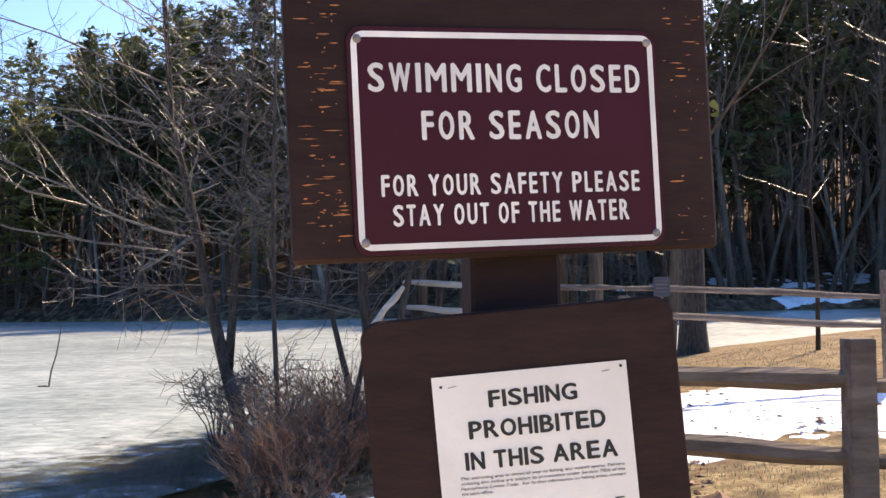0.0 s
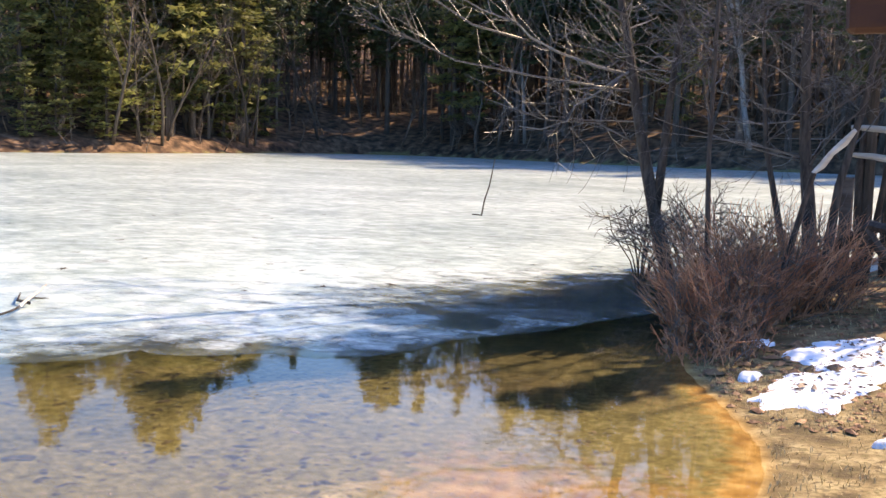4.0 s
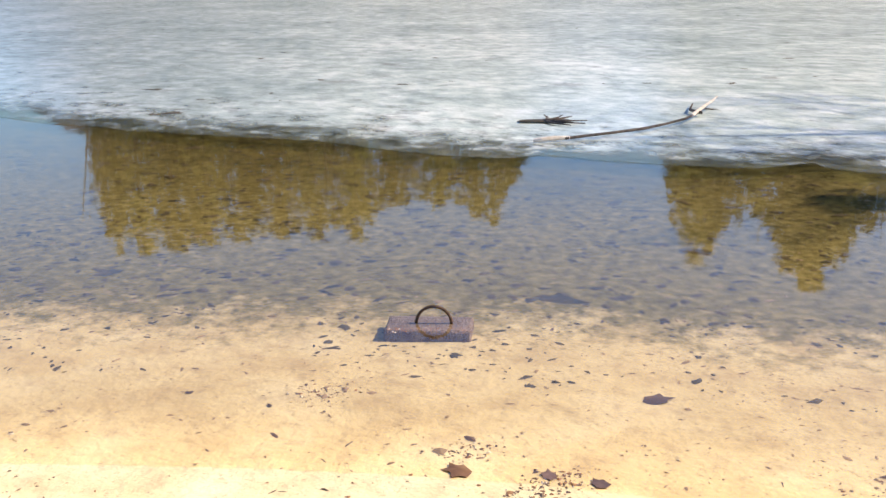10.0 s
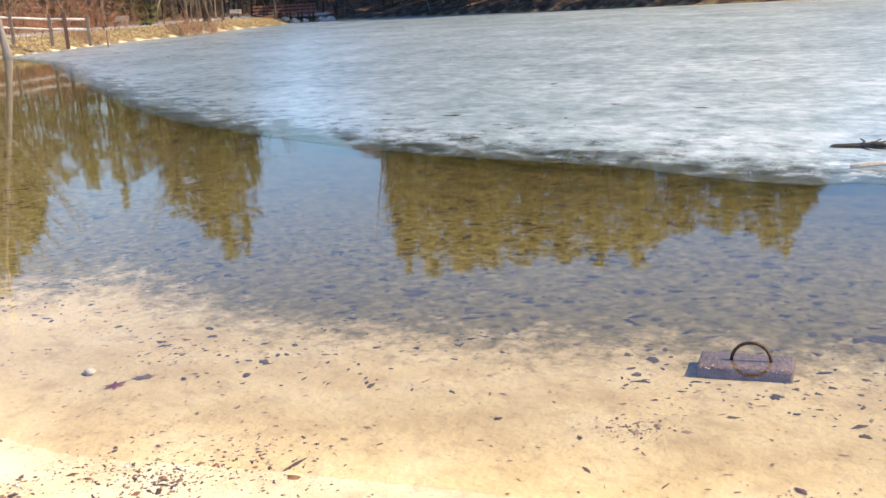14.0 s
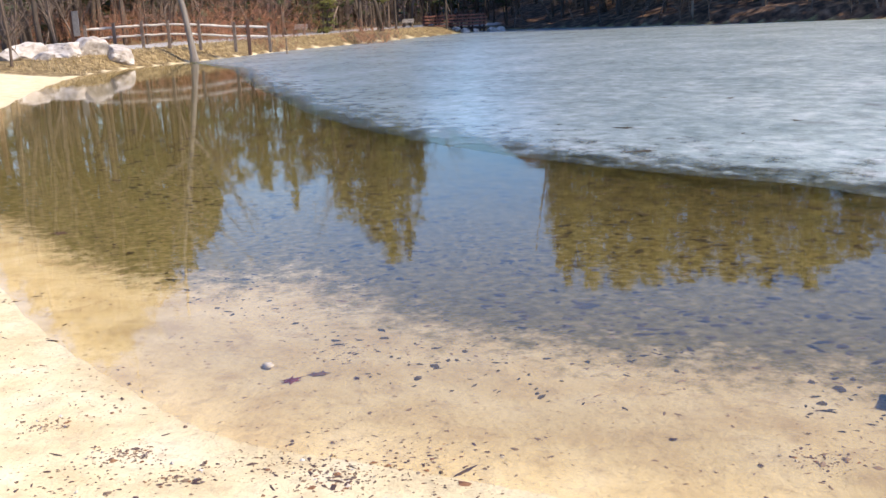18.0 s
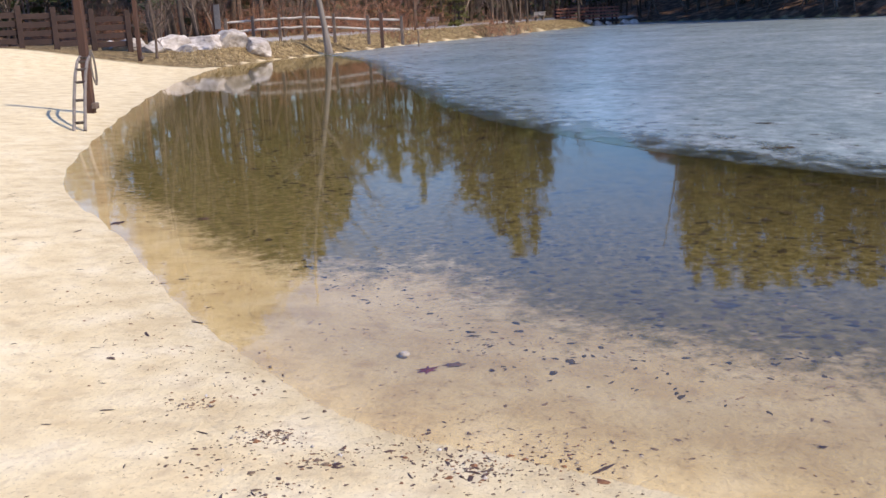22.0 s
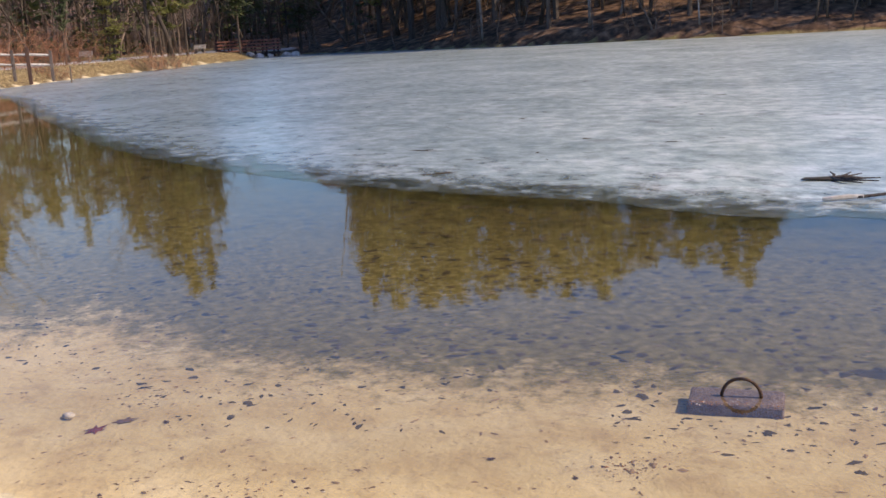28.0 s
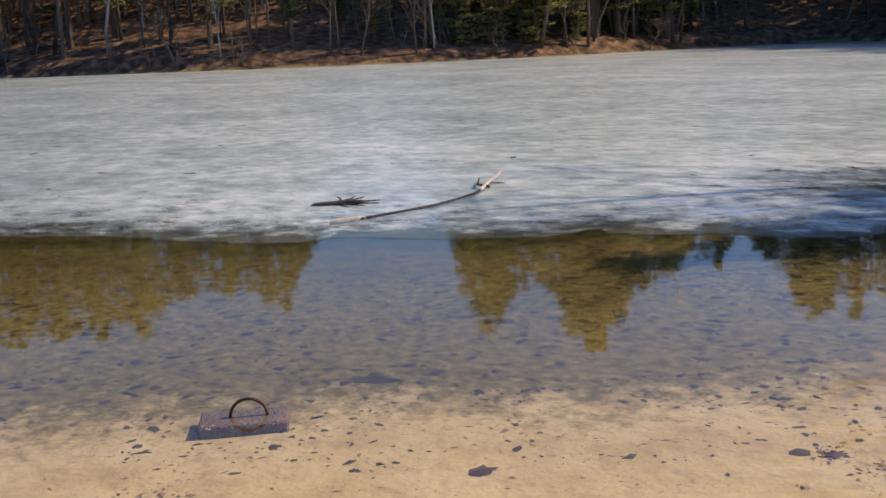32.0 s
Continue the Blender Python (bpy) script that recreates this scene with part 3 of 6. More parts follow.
plastic = material("plastic", (0.50, 0.47, 0.42), (0.42, 0.38, 0.33), 14, 0.25, 0.1, spec=0.6)


def letters(text, width, height, at, mat, parent, name, bold=0.0, spacing=1.0, heavy=0.0):
    """A line of writing of that width and height, its lower left corner at x, z of `at`, proud of the face at y."""
    cu = bpy.data.curves.new(name, "FONT")
    cu.body = text
    cu.size = 1.0
    cu.offset = bold
    cu.space_character = spacing
    cu.resolution_u = 3
    tmp = bpy.data.objects.new(name, cu)
    scene.collection.objects.link(tmp)
    dg = bpy.context.evaluated_depsgraph_get()
    dg.update()
    me = bpy.data.meshes.new_from_object(tmp.evaluated_get(dg))
    bpy.data.objects.remove(tmp)
    bpy.data.curves.remove(cu)
    co = np.empty(len(me.vertices) * 3)
    me.vertices.foreach_get("co", co)
    co = co.reshape(-1, 3)
    lo, hi = co.min(0), co.max(0)
    x = at[0] + (co[:, 0] - lo[0]) / (hi[0] - lo[0]) * width
    z = at[2] + (co[:, 1] - lo[1]) / (hi[1] - lo[1]) * height
    if heavy:
        # thick strokes: copies side by side, a hair apart in depth
        faces = [tuple(p.vertices) for p in me.polygons]
        n = len(x)
        x = at[0] + heavy + (x - at[0]) * (1 - 2 * heavy / width)
        z = at[2] + heavy * 0.7 + (z - at[2]) * (1 - 1.4 * heavy / height)
        v = [(x[i] + dx * heavy, at[1] - 0.0001 * k, z[i] + dz * heavy) for k, (dx, dz) in enumerate(((-1, 0), (0, 0), (1, 0), (0, -0.7), (0, 0.7))) for i in range(n)]
        bpy.data.meshes.remove(me)
        me = bpy.data.meshes.new(name)
        me.from_pydata(v, [], [tuple(i + k * n for i in f) for k in range(5) for f in faces])
    else:
        me.vertices.foreach_set("co", np.stack([x, np.full(len(x), at[1]), z], 1).ravel())
    me.materials.clear()
    me.materials.append(mat)
    me.update()
    ob = new(name, me)
    ob.parent = parent
    return ob


NARROW = {"A": .58, "C": .5, "D": .52, "E": .42, "F": .41, "G": .52, "H": .52, "I": .17, "L": .4, "M": .68, "N": .53, "O": .53, "P": .5, "R": .53, "S": .52, "T": .46, "U": .52, "W": .70, "Y": .56}
BROAD = {"A": .80, "B": .70, "C": .76, "D": .74, "E": .66, "F": .60, "G": .78, "H": .70, "I": .2, "K": .74, "N": .70, "O": .80, "P": .67, "R": .74, "S": .70, "T": .66}


def line_of(text, width, height, at, mat, parent, name, table, gap, space, heavy, matrix):
    """A line of capitals set glyph by glyph, with the widths of a sign painter's alphabet."""
    total = sum(space if c == " " else table[c] for c in text) + gap * (len(text) - 1)
    k = width / total
    x = at[0]
    for c in text:
        if c == " ":
            x += (space + gap) * k
            continue
        letters(c, table[c] * k, height, (x, at[1], at[2]), mat, parent, name, 0.0, 1.0, heavy if c != "I" else 0.0).matrix_basis = matrix
        x += (table[c] + gap) * k


def rounded(w, h, r, cx=0.0, cz=0.0, n=6):
    pts = []
    for sx, sz, a0 in ((1, -1, -90), (1, 1, 0), (-1, 1, 90), (-1, -1, 180)):
        for k in range(n + 1):
            a = radians(a0 + 90 * k / n)
            pts.append((cx + sx * (w / 2 - r) + r * math.cos(a), cz + sz * (h / 2 - r) + r * math.sin(a)))
    return pts


def ring(w, h, r, band):
    """A rounded frame, as vertices and faces in the plane y = 0."""
    a, b = rounded(w, h, r), rounded(w - 2 * band, h - 2 * band, max(r - band, 0.002))
    n = len(a)
    v = [(x, 0, z) for x, z in a] + [(x, 0, z) for x, z in b]
    return v, [(i, (i + 1) % n, n + (i + 1) % n, n + i) for i in range(n)]


def build_notice():
    ground = land_at(0.2, 1.6)
    stand = thing("notice_board", (0.14, 1.52, ground), "dark brown painted wooden post carrying two notice boards", "sign post", turn=11)
    part("post", Shape().box((0.135, 0.10, 2.55), pose(0.0, 0.04, 1.27), 0.006), sign_brown, stand)
    # the upper board, turned a little more
    up = pose(-0.0126, -0.052, 1.872 - ground, 0, -1.7, 7.5)
    board = part("upper_board", Shape().box((0.645, 0.03, 0.49), up @ pose(0.004, 0.0165, 0.077), 0.006), sign_brown, stand)
    rnd = random.Random(4)
    chips = Shape()
    for k in range(150):
        left = rnd.random() < 0.72
        cx = rnd.uniform(-0.30, -0.245) if left else rnd.uniform(0.25, 0.315)
        cz = rnd.uniform(-0.155, 0.26)
        w, h = 0.003 + 0.027 * rnd.random() ** 3, rnd.uniform(0.0005, 0.0028)
        chips.add([up @ Vector((cx + dx * w, -0.0008, cz + dz * h)) for dx, dz in ((-.5, -.2), (0.1, -.5), (.5, 0.1), (0.15, .5), (-.3, .35))], [(0, 1, 2, 3, 4)])
    tagged(part("bare_patches", chips, bare_wood, board, "flaked paint showing reddish wood"), kind="stuff")
    plate = up @ pose(0.0, -0.004, 0.0) @ Matrix.Diagonal((1.012, 1, 1.012, 1))
    panel = part("sign_panel", Shape().plate(rounded(0.463, 0.316, 0.022), 0.003, plate), paint_maroon, stand, "maroon metal sign with white border and lettering")
    v, f = ring(0.452, 0.303, 0.018, 0.0085)
    part("border", Shape().add([plate @ Vector((x, -0.0012, z)) for x, y, z in v], f), paint_white, panel)
    for text, w, h, x, z in (("SWIMMING CLOSED", 0.407, 0.041, -0.204, 0.0665), ("FOR SEASON", 0.265, 0.041, -0.131, -0.0005),
                             ("FOR YOUR SAFETY PLEASE", 0.386, 0.030, -0.192, -0.078), ("STAY OUT OF THE WATER", 0.352, 0.030, -0.177, -0.1195)):
        line_of(text, w, h, (x, -0.0012, z), paint_white, panel, "letter", NARROW, 0.15, 0.2, 0.0014 if h > 0.035 else 0.0010, plate)
    for sx in (-1, 1):
        for sz in (-1, 1):
            b = bmesh.new()
            bmesh.ops.create_uvsphere(b, u_segments=10, v_segments=6, radius=0.0062)
            part("bolt", Shape().take(b, plate @ pose(sx * 0.217, -0.001, sz * 0.1405) @ Matrix.Diagonal((1, 0.5, 1, 1))), steel, panel, smooth=True)
    # the lower board, leaning
    low = pose(-0.003, -0.106, 1.376 - ground, 0, -4.2, -6)
    part("batten", Shape().box((0.3, 0.05, 0.06), pose(0, -0.04, 1.5 - ground), 0.004), sign_brown, stand)
    out = rounded(0.435, 0.80, 0.028, 0.0, -0.146)
    lower = part("lower_board", Shape().plate(out, 0.028, low, 0.003), sign_brown, stand)
    pl = low @ pose(0.010, -0.0025, 0.062) @ Matrix.Diagonal((0.96, 1, 0.96, 1))
    sheet = part("paper_notice", Shape().box((0.281, 0.0012, 0.225), pl), paper_mat, stand, "white paper notice stapled to the board")
    for text, w, h, x, z in (("FISHING", 0.128, 0.0245, -0.062, 0.0630), ("PROHIBITED", 0.197, 0.0255, -0.094, 0.0205), ("IN THIS AREA", 0.219, 0.0255, -0.103, -0.0230)):
        line_of(text, w, h, (x, -0.0012, z), ink, sheet, "letter", BROAD, 0.085, 0.27, 0.0012, pl)
    for k, (w, text) in enumerate(((0.236, "This swimming area is closed all year to fishing and related sports. Persons"), (0.236, "violating this notice are subject to prosecution under Section 7506 of the"),
                                   (0.236, "Pennsylvania Crimes Code.  For further information on fishing areas, contact"), (0.045, "the park office."))):
        letters(text, w, 0.0058, (-0.112, -0.0012, -0.0375 - k * 0.0072), ink, sheet, "small_print", 0.006).matrix_basis = pl
    for x, z, w, h in ((0.085, -0.092, 0.005, 0.009), (0.092, -0.092, 0.005, 0.009), (0.099, -0.092, 0.006, 0.009), (0.107, -0.092, 0.004, 0.009), (0.106, -0.082, 0.013, 0.002), (-0.10, -0.094, 0.03, 0.0025), (-0.062, -0.094, 0.018, 0.0025), (-0.09, -0.0885, 0.014, 0.0025)):
        part("mark", Shape().add([(x, -0.0012, z), (x + w, -0.0012, z), (x + w, -0.0012, z + h), (x, -0.0012, z + h)], [(0, 1, 2, 3)]), ink, sheet).matrix_basis = pl
    for x, z in ((-0.128, 0.098), (0.132, 0.105), (-0.128, -0.103), (0.131, -0.10)):
        b = bmesh.new()
        bmesh.ops.create_uvsphere(b, u_segments=8, v_segments=5, radius=0.0022)
        part("nail", Shape().take(b, pl @ pose(x, -0.001, z)), ink, sheet)
    for x, z, a in ((-0.112, 0.097, -8), (0.110, 0.1, -4)):
        part("staple", Shape().box((0.012, 0.0012, 0.0012), pl @ pose(x, -0.0012, z, 0, a, 0)), steel, sheet)
    kp = low @ pose(0.004, -0.0025, -0.172) @ Matrix.Diagonal((0.95, 1, 0.95, 1))
    keep = part("ice_notice", Shape().plate(rounded(0.34, 0.235, 0.008), 0.0022, kp), plastic, stand, "laminated white notice with red and black lettering")
    part("notice_paper", Shape().box((0.318, 0.001, 0.215), kp @ pose(0, -0.0008, 0)), paper_mat, keep)
    line_of("KEEP", 0.125, 0.044, (-0.118, -0.0022, 0.042), red_ink, keep, "letter", BROAD, 0.08, 0.3, 0.0024, kp)
    line_of("OFF", 0.09, 0.044, (0.030, -0.0022, 0.042), red_ink, keep, "letter", BROAD, 0.08, 0.3, 0.0024, kp)
    line_of("ICE CONDITIONS", 0.25, 0.021, (-0.140, -0.0022, 0.006), ink, keep, "letter", BROAD, 0.09, 0.28, 0.0007, kp)


build_notice()


# ---- trees ----
def pine_meshes(seed, height, width, bare=0.25, needle=needles):
    rnd = random.Random(seed)
    trunk, crown = Shape(), Shape()
    lean = [rnd.uniform(-0.02, 0.02) * height, rnd.uniform(-0.02, 0.02) * height]
    trunk.tube([(lean[0] * t * t, lean[1] * t * t, height * t) for t in (0, 0.1, 0.3, 0.6, 0.85, 1.0)],
               [height * k for k in (0.016, 0.013, 0.0115, 0.008, 0.004, 0.001)], 7)
    whorls = int(height * 1.1)
    for w in range(whorls):
        u = bare + (1 - bare) * (w + rnd.uniform(-0.3, 0.3)) / whorls
        if u > 0.985:
            continue
        z = height * u
        v = (u - bare) / (1 - bare)
        full = min(1.0, 0.45 + 2.6 * v) * (1 - v) ** 0.62 + 0.03
        full *= 0.8 + 0.3 * math.sin(w * 1.9 + seed)
        for k in range(rnd.randint(5, 7)):
            a = rnd.uniform(0, 6.283)
            length = max(0.4, width * full * rnd.uniform(0.6, 1.15))
            rise = rnd.uniform(-0.15, 0.14) + 0.3 * v
            end = Vector((math.cos(a) * length, math.sin(a) * length, rise * length))
            root = Vector((lean[0] * u * u, lean[1] * u * u, z))
            mid = root + end * 0.5 + Vector((0, 0, -0.06 * length))
            trunk.tube([root, mid, root + end], [0.02 + 0.008 * length, 0.012 + 0.004 * length, 0.006], 3, False)
            for c in range(max(4, int(length * 4.2))):
                s = rnd.uniform(0.18, 1.08)
                p = root + end * s + Vector((rnd.gauss(0, 0.25), rnd.gauss(0, 0.25), rnd.gauss(0.05, 0.13)))
                for q in range(3):
                    b = rnd.uniform(0, 6.283)
                    size = rnd.uniform(0.3, 0.8)
                    d = Vector((math.cos(b), math.sin(b), rnd.uniform(-0.3, 0.6))) * size
                    sd = d.cross(Vector((rnd.uniform(-1, 1), rnd.uniform(-1, 1), 1))).normalized() * size * rnd.uniform(0.16, 0.34)
                    crown.add([p - sd, p + d * 0.6 - sd * 0.8, p + d, p + d * 0.5 + sd], [(0, 1, 2, 3)])
    return trunk.mesh("trunk", bark), crown.mesh("crown", needle)


def bare_meshes(seed, height, spread, stem=bark, depth=4, lean=0.06):
    rnd = random.Random(seed)
    trunk, crown = Shape(), Shape()

    def grow(p, way, length, radius, level):
        pts, radii = [p], [radius]
        k = 5 if level == 0 else 4
        for i in range(1, k + 1):
            way = (way + Vector((rnd.gauss(0, 0.09), rnd.gauss(0, 0.09), rnd.gauss(0.03, 0.05)))).normalized()
            pts.append(pts[-1] + way * length / k)
            radii.append(radius * (1 - 0.62 * i / k))
        (trunk if level < 2 else crown).tube(pts, radii, (7, 5, 3, 3, 3)[level], level == 0)
        if level >= depth - 1:
            return
        count = (9, 4, 3, 3)[level]
        for c in range(count):
            s = rnd.uniform(0.35, 1.0) if level == 0 else rnd.uniform(0.2, 1.0)
            i = min(int(s * k), k - 1)
            q = pts[i].lerp(pts[i + 1], s * k - i)
            a = rnd.uniform(0, 6.283)
            side = way.orthogonal().normalized()
            side = side * math.cos(a) + way.cross(side) * math.sin(a)
            d = (way * rnd.uniform(0.5, 1.0) + side * spread * rnd.uniform(0.5, 1.1) + Vector((0, 0, 0.25))).normalized()
            grow(q, d, length * rnd.uniform(0.32, 0.55) * (1.1 - 0.4 * s), max(radii[i] * 0.5, 0.008), level + 1)

    grow(Vector((0, 0, -0.2)), Vector((rnd.gauss(0, lean), rnd.gauss(0, lean), 1)).normalized(), height, height * 0.011 + 0.02, 0)
    return trunk.mesh("trunk", stem, True), crown.mesh("crown", twig)


def tree(name, meshes, label, category):
    ob = thing(name, (0, 0, -60), label, category)
    for me, n in zip(meshes, ("trunk", "crown")):
        c = new(n, me)
        c.parent = ob
    return ob


def kill(ob):
    for c in list(ob.children_recursive):
        bpy.data.objects.remove(c)
    bpy.data.objects.remove(ob)


PINES = [tree("pine_tree", pine_meshes(10 + k, h, w, b), "tall dark green white pine on the lake shore", "pine tree") for k, (h, w, b) in
         enumerate(((20, 4.0, 0.30), (20, 3.4, 0.22), (20, 4.2, 0.40), (20, 3.8, 0.48)))]
PINES_L = [tree("pine_tree", pine_meshes(30 + k, h, w, b, needles_sunlit), "yellow-green pine on the lake shore, sunlight put into its needle colour", "pine tree") for k, (h, w, b) in
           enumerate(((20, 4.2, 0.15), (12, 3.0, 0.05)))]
BARES = [tree("bare_tree", bare_meshes(50 + k, 15, s, m, 4), "leafless grey woodland tree", "tree") for k, (s, m) in enumerate(((0.8, bark), (0.6, bark), (0.9, bark), (0.7, bark)))]
PALES = [tree("birch_tree", bare_meshes(70 + k, 13, 0.6, bark_pale, 4, 0.12), "leafless pale-barked tree on the far bank", "tree") for k in range(2)]
SHRUBS = [tree("shrub", bare_meshes(80 + k, 3.2, 1.3, twig, 4, 0.3), "leafless brown shrub under the trees", "shrub") for k in range(3)]

# outline of the tree tops mirrored in the lake: degrees to the left of +y, degrees below the horizon
SKYLINE = ((-60, 23), (0, 23), (10, 22), (14, 18), (17.3, 17.6), (18.9, 17.1), (19.9, 16), (22, 16.2), (23, 15.3), (23.7, 13.8), (24.9, 15.3), (26.3, 14), (27.1, 15.4), (27.8, 14.4), (29.1, 15.4),
           (30, 14.9), (32, 12.2), (33, 11.2), (34.2, 13), (35.6, 12.4), (36.7, 13.8), (38.7, 14.3), (39.5, 15.4), (41, 17.5), (42.3, 16.6), (43, 15), (44.2, 14.2), (45.4, 14.4), (46.1, 15.7),
           (47.1, 16.6), (48.5, 14.6), (49.2, 10), (51, 8.5), (54.5, 8.5), (56.5, 11), (57.2, 12.2), (57.7, 13.2), (58.3, 14.8), (60, 13.9), (62, 13.6), (64, 13.6), (65, 14.4), (66.3, 15.3))
SKYLINE += ((69, 15), (72, 14.9), (75.7, 15.4), (78.3, 15.3), (79.6, 14.9), (80.2, 13.2), (80.5, 7), (83.6, 5), (86.9, 6), (87.4, 11), (88.1, 13.2), (89.2, 13.6), (90.3, 12.3), (91.8, 11.2), (92.5, 9),
            (93.4, 8.2), (94.4, 10.2), (95.2, 8.8), (97, 8.8), (98.2, 9.3), (98.9, 11.5), (100, 12.5), (101.5, 14), (102.6, 14.8), (104, 16.6), (105.1, 17.1), (106.2, 16.8), (108.4, 14.3), (110, 11.8), (112.6, 9.5), (130, 10), (160, 10))
EYE_HERE = (-0.4, 0.05, 1.36)


def skyline(az):
    return float(np.interp(az, [p[0] for p in SKYLINE], [p[1] for p in SKYLINE]))


def shore_range(az):
    """Metres from the beach to the far shore in a direction."""
    r = np.linspace(25, 130, 420)
    a = radians(az)
    d = shore_distance(EYE_HERE[0] - np.sin(a) * r, EYE_HERE[1] + np.cos(a) * r)
    wet = np.nonzero(d < 0)[0]
    return float(r[wet[-1]]) if len(wet) else 45.0


def under_skyline(az, dist, z, tall, reach):
    """Whether a crown of that height and reach stays below the line of the tree tops."""
    for v in (0.35, 0.5, 0.65, 0.8, 0.9, 1.0):
        side = math.degrees(math.atan2(reach * (1 - v) ** 0.62, dist))
        el = math.degrees(math.atan2(z + tall * v + EYE_HERE[2], dist))
        if el > 0.3 + min(skyline(az - side), skyline(az + side)):
            return False
    return True


def stand_tree(proto, own, az, dist, elev, rnd, wide=1.0, reach=0.12):
    a = radians(az)
    x, y = EYE_HERE[0] - math.sin(a) * dist, EYE_HERE[1] + math.cos(a) * dist
    z = land_at(x, y)
    tall = dist * math.tan(radians(elev)) - z + (EYE_HERE[2] if elev < 6 else -EYE_HERE[2])
    turn = rnd.uniform(0, 360)
    while tall > 2 and not under_skyline(az, dist, z, tall, tall * reach * wide):
        tall *= 0.94
    if tall < 2:
        return None
    s = tall / own
    proto.scale = (s * wide, s * wide, s)
    return copy_thing(proto, pose(x, y, z - 0.15, 0, 0, turn))


def build_woods():
    rnd = random.Random(7)
    # the trees whose tips make the outline
    for az, wide in ((17.3, 0.9), (22, 0.8), (24.9, 0.5), (27.1, 0.5), (29.2, 0.8), (34.2, 0.5), (38.3, 0.8), (41, 0.95), (42.2, 0.7), (47.1, 0.75), (46.4, 0.5), (58.4, 0.35), (59.4, 0.6), (61.5, 0.8), (64, 0.8), (66.3, 0.9), (68.5, 0.9),
                     (70.5, 0.9), (72.6, 0.9), (74.5, 0.9), (76.3, 0.9), (78, 0.8), (79.3, 0.45), (79.8, 0.3), (88.3, 0.4), (89.2, 0.8), (90.2, 0.7), (94.4, 0.5), (0, 1), (-6, 1), (-13, 1), (-20, 1), (8, 1), (13, 1)):
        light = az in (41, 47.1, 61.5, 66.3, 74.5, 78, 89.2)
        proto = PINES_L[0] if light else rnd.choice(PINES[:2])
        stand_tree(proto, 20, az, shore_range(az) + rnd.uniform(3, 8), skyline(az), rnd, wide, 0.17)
    for az in (99, 100.2, 101.3, 102.4, 103.3, 104.2, 105.1, 106, 107, 108, 109):
        stand_tree(BARES[int(az) % 4], 17, az, shore_range(az) + rnd.uniform(16, 24), skyline(az), rnd, 1.1, 0.08)
        stand_tree(PINES[3], 20, az + 0.4, shore_range(az) + rnd.uniform(18, 26), skyline(az), rnd, 0.8, 0.17)
    for k in range(400):
        az = rnd.uniform(-32, 82) if rnd.random() < 0.74 else rnd.uniform(80, 132)
        r = shore_range(az)
        deep = rnd.random() ** 1.4
        dist = r + 2.0 + 34 * deep + (9 if az > 90 else 0)
        cap = skyline(az)
        pick = rnd.random()
        if pick < (0.22 if az < 12 else 0.42 if az < 80 else 0.3 if az < 93 else 0.12):
            stand_tree(rnd.choice(PINES if rnd.random() < 0.85 else PINES_L[:1]), 20, az, dist, cap * rnd.uniform(0.62, 0.98), rnd, rnd.uniform(0.8, 1.1), 0.18)
        elif pick < 0.955:
            stand_tree(rnd.choice(BARES), 18, az, dist, cap * rnd.uniform(0.55, 1.0), rnd, rnd.uniform(0.8, 1.2))
        else:
            stand_tree(rnd.choice(PALES) if az < 76 else BARES[0], 15, az, r + rnd.uniform(1, 8) + (0 if az < 76 else 10), cap * rnd.uniform(0.5, 0.8), rnd)
    for k in range(150):
        az = rnd.uniform(-25, 126)
        r = shore_range(az)
        if az > 86:
            r += 10
        stand_tree(rnd.choice(SHRUBS), 4.2, az, r + rnd.uniform(0.6, 14), rnd.uniform(1.6, 4.2), rnd, 1.3)
    stand_tree(PINES_L[1], 12, 92.2, shore_range(92.2) + 10, 4.6, rnd, 1.0, 0.1)
    for az, e in ((85.5, 9), (86.3, 9), (87.6, 9.8), (89.5, 10.5), (91.5, 9.8), (93.5, 9.5), (96, 9.8), (99, 11), (101, 10), (103, 12), (106, 11)):
        stand_tree(PINES[0 if az < 87 else 3], 20, az, shore_range(az) + rnd.uniform(22, 32), e, rnd, 0.9, 0.18)
    for x, y, s in ((1.3, 15.2, 0.5), (1.0, 17.8, 0.55), (2.2, 13.6, 0.42)):
        BARES[0].scale = (s * 1.0, s * 1.0, s)
        copy_thing(BARES[0], pose(x, y, land_at(x, y) - 0.1, 0, 0, x * 90))
    for k in range(30):
        az = rnd.uniform(14, 37)
        stand_tree(rnd.choice(PINES[2:]), 20, az, shore_range(az) + rnd.uniform(5, 26), skyline(az) * rnd.uniform(0.7, 0.97), rnd, 1.0, 0.18)
    for k in range(26):
        az = rnd.uniform(36, 56)
        stand_tree(rnd.choice(BARES), 18, az, shore_range(az) + rnd.uniform(0.8, 5), skyline(az) * rnd.uniform(0.4, 0.8), rnd, rnd.uniform(1.0, 1.4))
    # pines by the shore whose sunlit look is painted into their needles
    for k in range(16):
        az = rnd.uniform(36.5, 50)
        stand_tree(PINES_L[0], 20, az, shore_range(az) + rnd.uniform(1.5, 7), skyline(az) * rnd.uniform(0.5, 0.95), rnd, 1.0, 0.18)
    for k in range(8):
        az = rnd.uniform(-30, -4)
        stand_tree(rnd.choice(PINES_L[:1] + PINES), 20, az, shore_range(az) + rnd.uniform(4, 24), skyline(az) * rnd.uniform(0.6, 1.0), rnd, 1.2)
    for k in range(34):
        az = rnd.uniform(-27, 8)
        stand_tree(rnd.choice(BARES), 18, az, shore_range(az) + rnd.uniform(0.8, 10), rnd.uniform(8, 18), rnd, rnd.uniform(1.0, 1.5))
